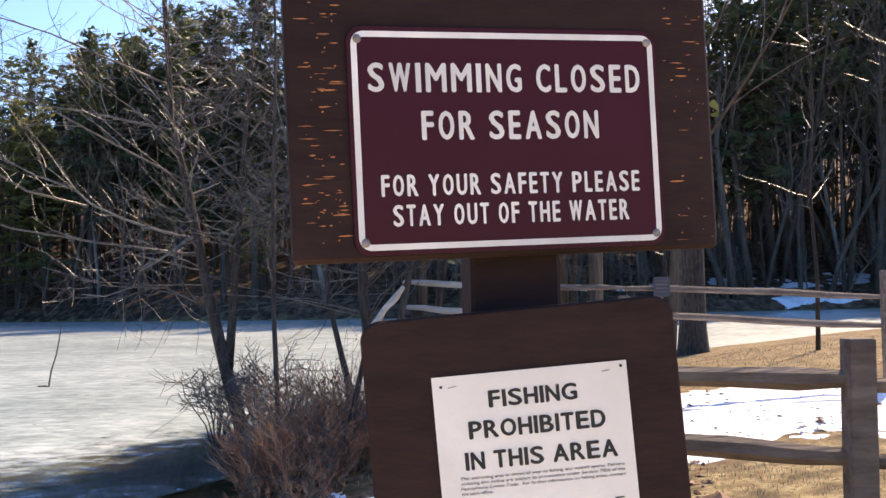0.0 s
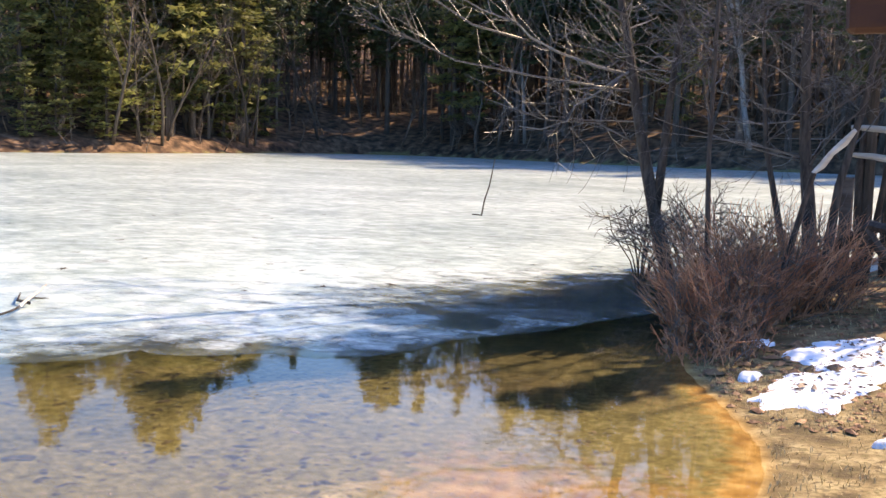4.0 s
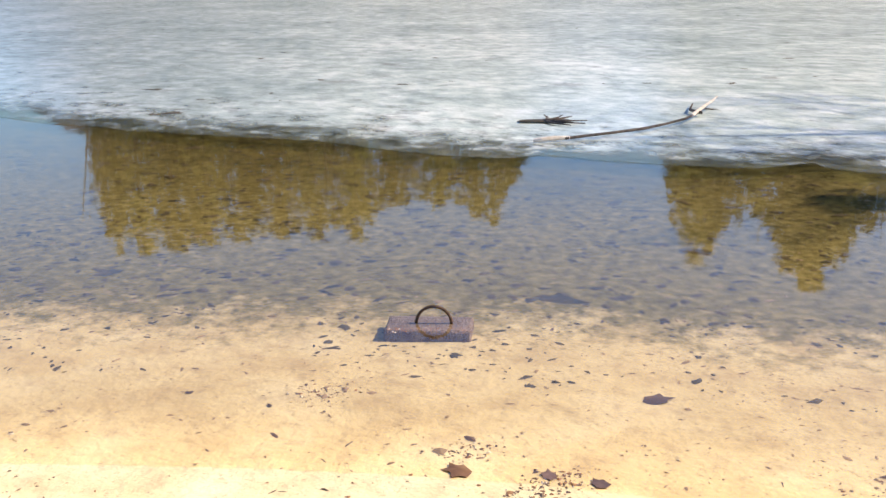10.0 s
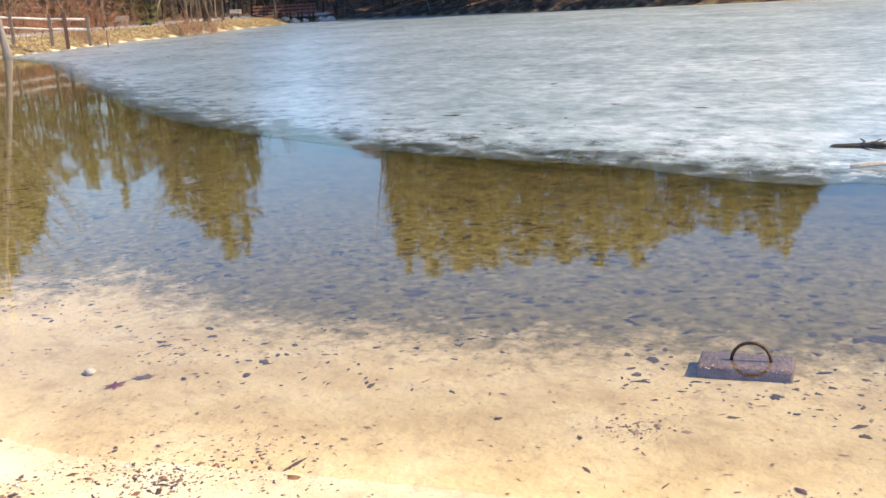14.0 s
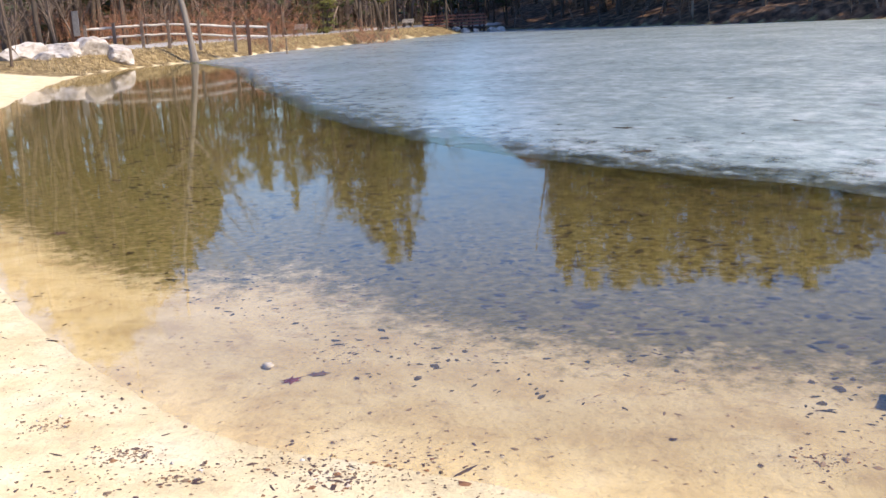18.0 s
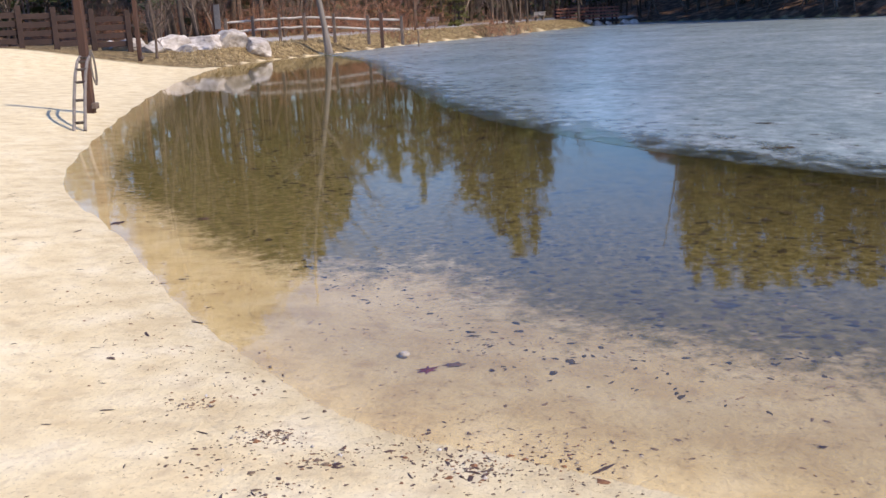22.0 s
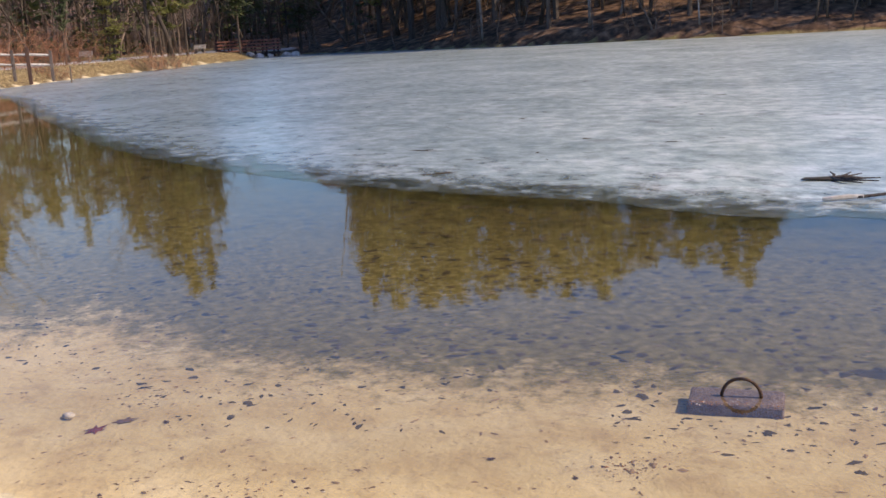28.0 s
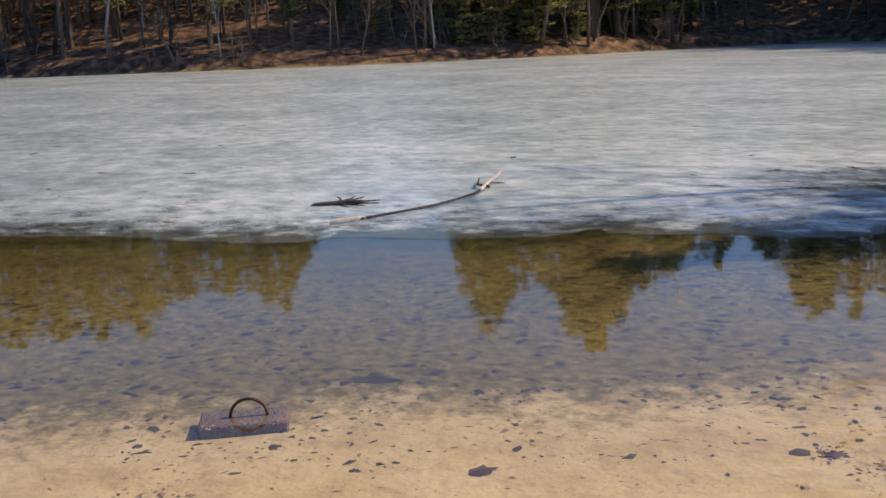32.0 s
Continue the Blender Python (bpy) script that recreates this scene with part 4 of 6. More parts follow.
    for k in range(90):
        az = rnd.uniform(-27, 6)
        stand_tree(rnd.choice(SHRUBS + BARES[:2]), 5.5, az, shore_range(az) + rnd.uniform(0.5, 9), rnd.uniform(2.5, 7.5), rnd, 1.3)
    for k in range(60):
        az = rnd.uniform(12, 84)
        stand_tree(rnd.choice(SHRUBS), 4.2, az, shore_range(az) + rnd.uniform(0.3, 2.5), rnd.uniform(0.4, 1.8), rnd, 1.5)
    for az, e in ((44, 5.5), (42, 4.5), (46.5, 4.2), (38, 5), (48, 3.6), (35.8, 4.4)):
        stand_tree(PINES_L[1], 12, az, shore_range(az) + rnd.uniform(1.5, 4), e, rnd, 1.2)
    # pines hidden behind the notice board, added to cast shade on the ice
    for x, y, s in ((1.0, 17.8, 0.55), (0.2, 16.4, 0.42)):
        PINES[1].scale = (s * 1.2, s * 1.2, s)
        copy_thing(PINES[1], pose(x, y, land_at(x, y) - 0.1, 0, 0, x * 90))
    # unseen young evergreens added on the point to shade the ice and the shallows
    for x, y, tall, wide in ((-0.85, 12.0, 7.7, 0.5), (1.2, 12.6, 7.2, 0.7), (-0.4, 13.4, 8.3, 0.6)):
        k = tall / 20
        PINES[0].scale = (k * wide * 1.2, k * wide * 1.2, k)
        copy_thing(PINES[0], pose(x, y, land_at(x, y) - 0.1, 0, 0, x * 90))
    for az, e in ((49.5, 9), (72.5, 8), (61, 7)):
        stand_tree(PALES[0], 15, az, shore_range(az) + 1.2, e, rnd)


build_woods()


def build_far_woods():
    """The depth of the wood, behind the trees that stand apart: foliage and trunks past counting."""
    rnd = random.Random(99)
    for name, mat, share, n in (("far_woods", needles, 1.0, 27000), ("far_twigs", twig, 0.95, 12000)):
        s = Shape()
        az = np.array([rnd.uniform(-40, 134) for _ in range(n)])
        rr = {}
        for a in az:
            key = int(a * 2)
            if key not in rr:
                rr[key] = shore_range(key / 2)
        dist = np.array([rr[int(a * 2)] + rnd.uniform(10, 46) + (14 if a > 80 else 0) for a in az])
        x, y = EYE_HERE[0] - np.sin(np.radians(az)) * dist, EYE_HERE[1] + np.cos(np.radians(az)) * dist
        z = land(x, y)
        for a, d, px, py, pz in zip(az, dist, x, y, z):
            top = -EYE_HERE[2] + d * math.tan(radians(skyline(a) * (share if a < 98 else share * 0.95 if mat is needles else share) * (0.97 + 0.04 * noise.noise(Vector((a * 1.5, d * 0.05, 1)))) - 0.3)) - pz
            if top < 1.5:
                continue
            if mat is twig:
                r = rnd.uniform(0.05, 0.16)
                h = top * rnd.uniform(0.6, 1.0)
                lx, ly = rnd.gauss(0, 0.06) * h, rnd.gauss(0, 0.06) * h
                if rnd.random() < 0.22:
                    s.tube([(px, py, pz - 0.2), (px + lx * 0.4, py + ly * 0.4, pz + h * 0.5), (px + lx, py + ly, pz + h)], [r, r * 0.7, r * 0.2], 3, False)
                else:
                    b = Vector((px, py, pz + top * rnd.random() ** 1.3))
                    for q in range(3):
                        w = Vector((rnd.gauss(0, 1), rnd.gauss(0, 1), rnd.gauss(0.5, 0.6))) * rnd.uniform(0.5, 1.3)
                        s.tube([b, b + w * 0.5 + Vector((0, 0, 0.1)), b + w], [0.03, 0.02, 0.008], 3, False)
            else:
                deep = d - rr[int(a * 2)] > 26
                low = 0.0 if a > 46 or a < 8 or deep else 0.4
                if 8 < a < 46 and not deep and rnd.random() < 0.4:
                    continue
                p = Vector((px, py, pz + top * (low + (1 - low) * rnd.random() ** (0.75 if a < 93 else 1.4))))
                for q in range(4):
                    b = rnd.uniform(0, 6.283)
                    size = rnd.uniform(0.4, 1.0)
                    w = Vector((math.cos(b), math.sin(b), rnd.uniform(-0.35, 0.3))) * size
                    sd = w.cross(Vector((rnd.uniform(-1, 1), rnd.uniform(-1, 1), 1))).normalized() * size * rnd.uniform(0.2, 0.4)
                    s.add([p - sd, p + w * 0.6 - sd * 0.8, p + w, p + w * 0.5 + sd], [(0, 1, 2, 3)])
        tagged(part(name, s, mat), "dense dark evergreen wood behind the shore" if mat is needles else "tangle of bare trunks and twigs deep in the wood", "woods", kind="stuff")


build_far_woods()

# ---- the concrete mooring block ----
def build_block():
    x, y = -3.665, 1.845
    bed = land_at(x, y)
    ob = thing("mooring_block", (x, y, bed), "rust-stained concrete block with steel handle standing in shallow water", "concrete block", turn=56)
    h = -0.004 - bed
    bm = bmesh.new()
    bmesh.ops.create_cube(bm, size=1.0)
    bmesh.ops.scale(bm, vec=(0.335, 0.17, h + 0.03), verts=bm.verts)
    bmesh.ops.bevel(bm, geom=bm.edges[:], offset=0.01, segments=2, affect="EDGES", profile=0.6)
    bmesh.ops.subdivide_edges(bm, edges=[e for e in bm.edges if e.calc_length() > 0.03], cuts=9, use_grid_fill=True)
    for v in bm.verts:
        k = noise.noise(v.co * 28) * 0.0035 + noise.noise(v.co * 75) * 0.002
        v.co += v.co.normalized() * k
    part("block", Shape().take(bm, pose(0, 0, h / 2 - 0.015)), concrete, ob, smooth=True)
    # rusty gravel laid bare along the front edge of the top
    g = random.Random(52)
    grit, specks = Shape(), Shape()
    for k in range(210):
        u, w = g.uniform(-0.16, 0.16), -0.085 + abs(g.gauss(0, 0.022))
        r = g.uniform(0.0022, 0.0058)
        c = Vector((u, w, h - 0.002 - (0.012 * g.random() if w < -0.078 else 0)))
        to = specks if g.random() < 0.16 else grit
        to.add([c + Vector((r, 0, 0)), c + Vector((0, r * 0.9, 0)), c + Vector((-r, 0, 0)), c + Vector((0, -r, 0)), c + Vector((0, 0, r * 0.8))], [(0, 1, 4), (1, 2, 4), (2, 3, 4), (3, 0, 4)])
    tagged(part("rusty_grit", grit, rust_grit, ob, "orange-brown gravel bared along the edge"), kind="stuff")
    tagged(part("pale_grit", specks, rock_white, ob, "pale gravel bared along the edge"), kind="stuff")
    arch = [(0.018 + 0.071 * math.cos(a), 0.0, h - 0.02 + 0.088 * max(0.0, math.sin(a)) ** 0.8) for a in np.linspace(0, math.pi, 15)]
    part("handle", Shape().tube(arch, [0.0062] * 15, 8), rusty, ob, "bent rusty steel bar handle", True)


build_block()

# ---- split-rail fence beside the sign ----
def rail(a, b, r, seed, mat, parent, name="rail"):
    rnd = random.Random(seed)
    a, b = Vector(a), Vector(b)
    pts = [a.lerp(b, t) + Vector((0, 0, rnd.uniform(-0.012, 0.012))) for t in np.linspace(0, 1, 6)]
    return part(name, Shape().tube(pts, [r * rnd.uniform(0.85, 1.12) * (0.6 if i in (0, 5) else 1) for i in range(6)], 7), mat, parent)


def build_near_fence():
    g = land_at(1.5, 4.2)
    ob = thing("split_rail_fence", (1.5, 4.17, g), "weathered grey split-rail fence on snowy grass", "fence")
    def loc(x, y, z):
        return Vector((x - 1.5, y - 4.17, z - g))
    def post(x, y, top):
        s = Shape().box((0.108, 0.1, top - g + 0.3), pose(x - 1.5, y - 4.17, (top - g) / 2 - 0.15, 0, 0.6, 8), 0.012, 2)
        part("post", s, old_wood, ob)
    post(1.5, 4.17, 1.44)
    post(3.9, 3.6, 1.42)
    post(-0.75 + 1.0, 4.62, 1.42)
    for z0, z1, z2 in ((1.31, 1.27, 1.24), (1.015, 0.965, 0.93)):
        rail(loc(0.25, 4.5, z0), loc(1.55, 4.17, z1), 0.047, int(z0 * 100), old_wood, ob)
        rail(loc(1.5, 4.2, z1 - 0.01), loc(3.9, 3.6, z2), 0.047, int(z1 * 100), old_wood, ob)


build_near_fence()


def build_second_fence():
    ob = thing("split_rail_fence", (1.0, 11.0, land_at(1, 11)), "weathered split-rail fence further along the shore", "fence")
    g = ob.location.z
    xs = [(-1.0, 11.3), (0.1, 11.12), (1.35, 10.9), (3.85, 10.35), (6.3, 9.7)]
    for x, y in xs:
        gz = land_at(x, y)
        part("post", Shape().box((0.12, 0.12, 1.35), pose(x - 1, y - 11, gz - g + 0.5), 0.012), old_wood, ob)
    tops = [1.76, 1.70, 1.66, 1.52, 1.42]
    for i in range(4):
        for dz in (0.0, -0.28):
            (xa, ya), (xb, yb) = xs[i], xs[i + 1]
            # the first span is paler: sunlight on its rails put into the colour
            rail((xa - 1, ya - 11, tops[i] + dz - g), (xb - 1, yb - 11, tops[i + 1] + dz - g), 0.036, i * 7 + int(dz * 10), pale_wood if i == 0 else old_wood, ob)


build_second_fence()

# ---- posts on the beach ----
for x, y, tall in ((-17.38, -6.81, 2.15), (-35.4, -12.05, 2.7), (-47.6, -14.2, 2.3)):
    z = land_at(x, y)
    ob = thing("beach_post", (x, y, z), "dark brown square wooden post on the sand", "post", "beach posts")
    part("shaft", Shape().box((0.13, 0.13, tall + 0.3), pose(0, 0, tall / 2 - 0.15), 0.01), dark_post, ob)
    part("foot_block", Shape().box((0.16, 0.07, 0.10), pose(0.02, 0.09, 0.12), 0.008), old_wood, ob)


def rock_shape(seed, size, cuts=0):
    """A stone; with cuts, broken off flat along that many planes."""
    bm = bmesh.new()
    bmesh.ops.create_icosphere(bm, subdivisions=4 if cuts else 3, radius=1.0)
    off = Vector((seed * 3.7, seed * 1.3, 0))
    r = random.Random(seed)
    planes = [(Vector((r.gauss(0, 1), r.gauss(0, 1), r.gauss(0.2, 0.7))).normalized(), r.uniform(0.5, 0.8)) for _ in range(cuts)]
    for v in bm.verts:
        p = v.co.copy()
        for n, d in planes:
            over = p.dot(n) - d
            if over > 0:
                p -= n * over * 0.93
        k = 1 + (0.12 if cuts else 0.45) * noise.noise(p * 0.9 + off) + (0.1 if cuts else 0.22) * noise.noise(p * 2.3 + off) + 0.06 * noise.noise(p * 6 + off)
        v.co = Vector((p.x * size[0], p.y * size[1], p.z * size[2])) * k
    return Shape().take(bm)


for i, (x, y, a, b, c, turn) in enumerate(((-41.5, -9.4, 0.85, 0.9, 0.48, 20), (-41.2, -10.35, 0.75, 0.85, 0.6, 60), (-40.7, -11.3, 1.0, 1.15, 0.5, 75), (-40.2, -12.5, 0.9, 1.0, 0.5, 90), (-41.4, -12.2, 0.9, 0.8, 0.5, 30),
                                           (-39.5, -13.6, 0.8, 1.1, 0.42, 85), (-38.7, -12.6, 0.7, 0.6, 0.3, 10), (-40.6, -14.6, 0.7, 0.9, 0.4, 100), (-39.3, -11.6, 0.5, 0.45, 0.26, 45))):
    ob = part("boulder", rock_shape(i + 1, (a, b, c), 9), rock_white)
    ob.matrix_basis = pose(x, y, land_at(x, y) + 0.12 * c, 0, 0, turn)
    tagged(ob, "pale grey-white broken boulder at the end of the beach", "rock", "boulders")

# ---- far fence, leaning tree ----
def build_far_fence():
    x0, y0 = -45.8, -8.2
    g = land_at(x0, y0)
    ob = thing("split_rail_fence", (x0, y0, g), "pale weathered split-rail fence along the lakeside path", "fence")
    pts = [(-45.1, -11.5, 1.55), (-45.35, -10.4, 1.6), (-45.6, -9.3, 1.62), (-45.8, -8.25, 1.62), (-46.0, -7.0, 1.55), (-46.2, -5.55, 1.40), (-46.35, -4.1, 1.30)]
    for x, y, z in pts:
        part("post", Shape().box((0.12, 0.12, 1.25), pose(x - x0, y - y0, z - g - 0.5), 0.01), old_wood, ob)
    for i in range(6):
        for dz in (-0.06, -0.46):
            a, b = pts[i], pts[i + 1]
            rail((a[0] - x0, a[1] - y0, a[2] + dz - g), (b[0] - x0, b[1] - y0, b[2] + dz - g), 0.05, i, pale_wood, ob)
    part("gate_post", Shape().box((0.14, 0.14, 1.5), pose(-46.25 - x0, -4.97 - y0, 1.56 - g - 0.7), 0.01), dark_post, ob)


build_far_fence()


def build_leaning_tree():
    ob = thing("leaning_tree", (-43.96, -7.0, land_at(-43.96, -7.0)), "leafless leaning tree at the water's edge", "tree")
    t, c = Shape(), Shape()
    spine = [(0, 0.03, -0.2), (0.0, 0.0, 0.25), (0.0, -0.08, 1.0), (0.0, -0.22, 2.0), (0.05, -0.38, 3.0), (0.1, -0.6, 4.3), (0.1, -0.9, 6.0), (0.1, -1.2, 8.0), (0, -1.3, 11)]
    t.tube(spine, [0.24, 0.16, 0.125, 0.115, 0.11, 0.10, 0.09, 0.065, 0.025], 9)
    r = random.Random(9)
    for k in range(16):
        z = r.uniform(3.0, 9.5)
        p = Vector((0.08, np.interp(z, [2, 4.3, 8, 11], [0, -0.6, -1.2, -1.3]), z))
        w = Vector((r.uniform(-1, 1), r.uniform(-1, 1), r.uniform(0.2, 0.8))).normalized()
        L = r.uniform(1.2, 3.2)
        pts = [p + w * L * s + Vector((r.gauss(0, 0.08), r.gauss(0, 0.08), 0.2 * s * s * L)) for s in (0, 0.3, 0.6, 1)]
        t.tube(pts, [0.06, 0.045, 0.03, 0.012], 5, False)
        for j in range(9):
            q = pts[r.randint(1, 3)]
            d = (w + Vector((r.gauss(0, 0.6), r.gauss(0, 0.6), r.gauss(0.2, 0.4)))).normalized() * r.uniform(0.4, 1.2)
            c.tube([q, q + d * 0.5 + Vector((0, 0, 0.04)), q + d], [0.014, 0.01, 0.005], 3, False)
    part("trunk", t, bark_mid, ob, smooth=True)
    part("crown", c, twig, ob)


build_leaning_tree()


# ---- tree and brush at the near corner of the lake ----
def limb(trunk, twigs, rnd, p, way, length, radius, level, most=3, droop=0.0, kids=(6, 4, 4, 2)):
    pts, radii = [p], [radius]
    k = 6 if level == 0 else 5
    for i in range(1, k + 1):
        way = (way + Vector((rnd.gauss(0, 0.10), rnd.gauss(0, 0.10), rnd.gauss(0.02 - droop, 0.07)))).normalized()
        pts.append(pts[-1] + way * length / k)
        radii.append(max(radius * (1 - 0.7 * i / k), 0.0022))
    (trunk if level < 1 else twigs).tube(pts, radii, (9, 5, 4, 3)[min(level, 3)], level == 0)
    if level >= most:
        return
    for c in range(kids[min(level, 3)]):
        s = rnd.uniform(0.25, 1.0)
        i = min(int(s * k), k - 1)
        q = pts[i].lerp(pts[i + 1], s * k - i)
        a = rnd.uniform(0, 6.283)
        side = way.orthogonal().normalized()
        side = side * math.cos(a) + way.cross(side) * math.sin(a)
        d = (way * rnd.uniform(0.5, 1.0) + side * rnd.uniform(0.5, 1.1)).normalized()
        limb(trunk, twigs, rnd, q, d, length * rnd.uniform(0.35, 0.62), max(radii[i] * 0.45, 0.003), level + 1, most, droop, kids)


def stem_tree(name, at, stems, label, seed, boughs=(), most=3):
    """A bare tree of several stems: each a list of points above its foot, with the foot's radius."""
    rnd = random.Random(seed)
    ob = thing(name, (at[0], at[1], land_at(*at)), label, "tree")
    for pts, r0, r1, count, reach in stems:
        trunk, twigs = Shape(), Shape()
        pts = [Vector(p) for p in pts]
        n = len(pts)
        trunk.tube(pts, [r0 + (r1 - r0) * i / (n - 1) for i in range(n)], 9)
        for c in range(count):
            s = rnd.uniform(0.42, 1.0) * (n - 1)
            i = min(int(s), n - 2)
            p = pts[i].lerp(pts[i + 1], s - i)
            a = rnd.uniform(0, 6.283)
            limb(trunk, twigs, rnd, p, Vector((math.cos(a), math.sin(a), rnd.uniform(-0.1, 0.9))).normalized(), reach * rnd.uniform(0.5, 1.1), max(r1 * 0.5, 0.006), 1, most)
        part("stem", trunk, bark_near, ob, smooth=True)
        tagged(part("crown", twigs, twig_near, ob), kind="stuff")
    for p, way, length, r in boughs:
        trunk, twigs = Shape(), Shape()
        limb(trunk, twigs, rnd, Vector(p), Vector(way).normalized(), length, r, 0, most, 0.0, (7, 4, 3, 2))
        part("bough", trunk, twig_near, ob, smooth=True)
        tagged(part("crown", twigs, twig_near, ob), kind="stuff")
    return ob


twin = stem_tree("twin_stemmed_tree", (-2.62, 10.95),
                 [([(0.05, 0, -0.2), (-0.07, 0, 0.12), (-0.25, 0, 0.79), (-0.42, 0, 1.53), (-0.53, 0, 2.09), (-0.66, 0, 2.78), (-0.87, 0.1, 3.54), (-0.95, 0.1, 5.0), (-1.0, 0.1, 7.0)], 0.09, 0.018, 50, 1.5),
                  ([(-0.26, 0, 0.80), (-0.22, 0.03, 1.3), (-0.18, 0.05, 1.9), (-0.13, 0.05, 2.46), (-0.02, 0, 3.6), (0.1, 0, 4.8), (0.2, 0, 6.6)], 0.055, 0.012, 46, 1.4)],
                 "leafless twin-stemmed tree leaning over the ice", 21,
                 [((-0.62, 0, 2.9), (-0.9, -0.3, 0.5), 2.6, 0.013), ((-0.1, 0, 2.2), (0.9, -0.3, 0.5), 1.8, 0.011), ((-0.85, 0, 3.5), (-1.0, 0.1, 0.25), 2.9, 0.013), ((-0.9, 0, 4.0), (-0.8, -0.5, 0.3), 2.6, 0.013), ((0.0, 0, 3.4), (0.8, -0.6, 0.35), 2.2, 0.012)])
# its long boughs sweeping out over the ice, two with painted sun glint
for k, (line, r0, mat) in enumerate((([(-0.63, 0, 2.28), (-0.96, 0, 2.36), (-1.38, -0.1, 2.51), (-1.72, -0.1, 2.68), (-1.87, -0.15, 2.84), (-2.27, -0.2, 2.98), (-2.7, -0.25, 3.22)], 0.017, bark_glint),
                                     ([(-1.77, -0.05, 2.65), (-2.42, -0.1, 2.83), (-3.04, -0.15, 3.21), (-3.68, -0.2, 3.66), (-4.11, -0.25, 3.85)], 0.014, twig_near),
                                     ([(-0.6, 0.1, 2.1), (-1.75, 0.05, 2.27), (-2.67, 0, 2.44), (-3.46, -0.05, 2.8), (-3.89, -0.1, 3.07)], 0.013, twig_near),
                                     ([(-0.6, -0.05, 2.3), (-0.69, -0.1, 2.24), (-0.95, -0.15, 2.04), (-1.14, -0.2, 1.93), (-1.21, -0.2, 1.77), (-1.52, -0.2, 1.67), (-1.76, -0.25, 1.70)], 0.016, bark_glint),
                                     ([(-0.4, 0, 1.5), (-0.9, -0.1, 1.75), (-1.5, -0.15, 1.78), (-2.2, -0.2, 2.0)], 0.011, twig_near))):
    g0 = random.Random(300 + k)
    base = twin.location.z
    pts = [Vector((x, y, z - base)) for x, y, z in line]
    n = len(pts)
    part("bough", Shape().tube(pts, [r0 * (1 - 0.6 * i / (n - 1)) for i in range(n)], 6), mat, twin, smooth=True)
    spray = Shape()
    for c in range(13):
        q = g0.uniform(0.3, n - 1.01)
        p = pts[int(q)].lerp(pts[int(q) + 1], q % 1)
        way = (pts[int(q) + 1] - pts[int(q)]).normalized() + Vector((g0.gauss(0, 0.5), g0.gauss(0, 0.5), g0.gauss(0.1, 0.5)))
        limb(spray, spray, g0, p, way.normalized(), g0.uniform(0.3, 0.9), 0.006, 2, 3, 0.02)
    tagged(part("crown", spray, twig_near, twin), kind="stuff")
stem_tree("sapling", (-1.92, 9.1), [([(0, 0, -0.2), (0.0, 0, 0.6), (-0.03, 0, 1.5), (-0.02, 0, 2.6), (0.02, 0, 3.8), (0.0, 0, 5.2)], 0.03, 0.008, 16, 0.9)], "slender leafless sapling in the brush", 22)
stem_tree("shore_tree", (-1.28, 11.0),
          [([(0.0, 0, -0.2), (0.0, 0, 0.3), (-0.05, 0, 0.9), (-0.12, 0, 1.5), (-0.16, 0, 2.4), (-0.2, 0, 4.2), (-0.1, 0, 6.5)], 0.095, 0.02, 44, 1.6),
           ([(0.1, 0, -0.1), (0.16, 0, 0.5), (0.22, 0, 1.1), (0.42, 0, 2.0), (0.6, 0, 3.5), (0.7, 0, 5.5)], 0.06, 0.014, 26, 1.5),
           ([(-0.15, 0.0, -0.1), (-0.3, 0, 0.6), (-0.5, 0, 1.5), (-0.6, 0, 2.8), (-0.8, 0, 4.6)], 0.045, 0.01, 24, 1.4)],
          "leafless multi-stemmed tree on the leafy bank", 23)


for i, (x, y, h) in enumerate(((-0.7, 13.2, 5.5), (0.1, 12.4, 4.5), (0.5, 15.2, 6.5), (-0.9, 12.0, 5.0), (1.3, 17.5, 6.5))):
    stem_tree("shore_sapling", (x, y), [([(0, 0, -0.2), (-0.05, 0, h * 0.25), (0.06, 0.05, h * 0.5), (-0.04, 0, h * 0.75), (0, 0, h)], 0.06, 0.012, 26, h * 0.3),
                                        ([(0.05, 0, -0.1), (0.25, 0, h * 0.3), (0.5, 0.1, h * 0.6), (0.7, 0, h * 0.85)], 0.04, 0.01, 16, h * 0.26)], "dense leafless young tree on the shore", 30 + i)


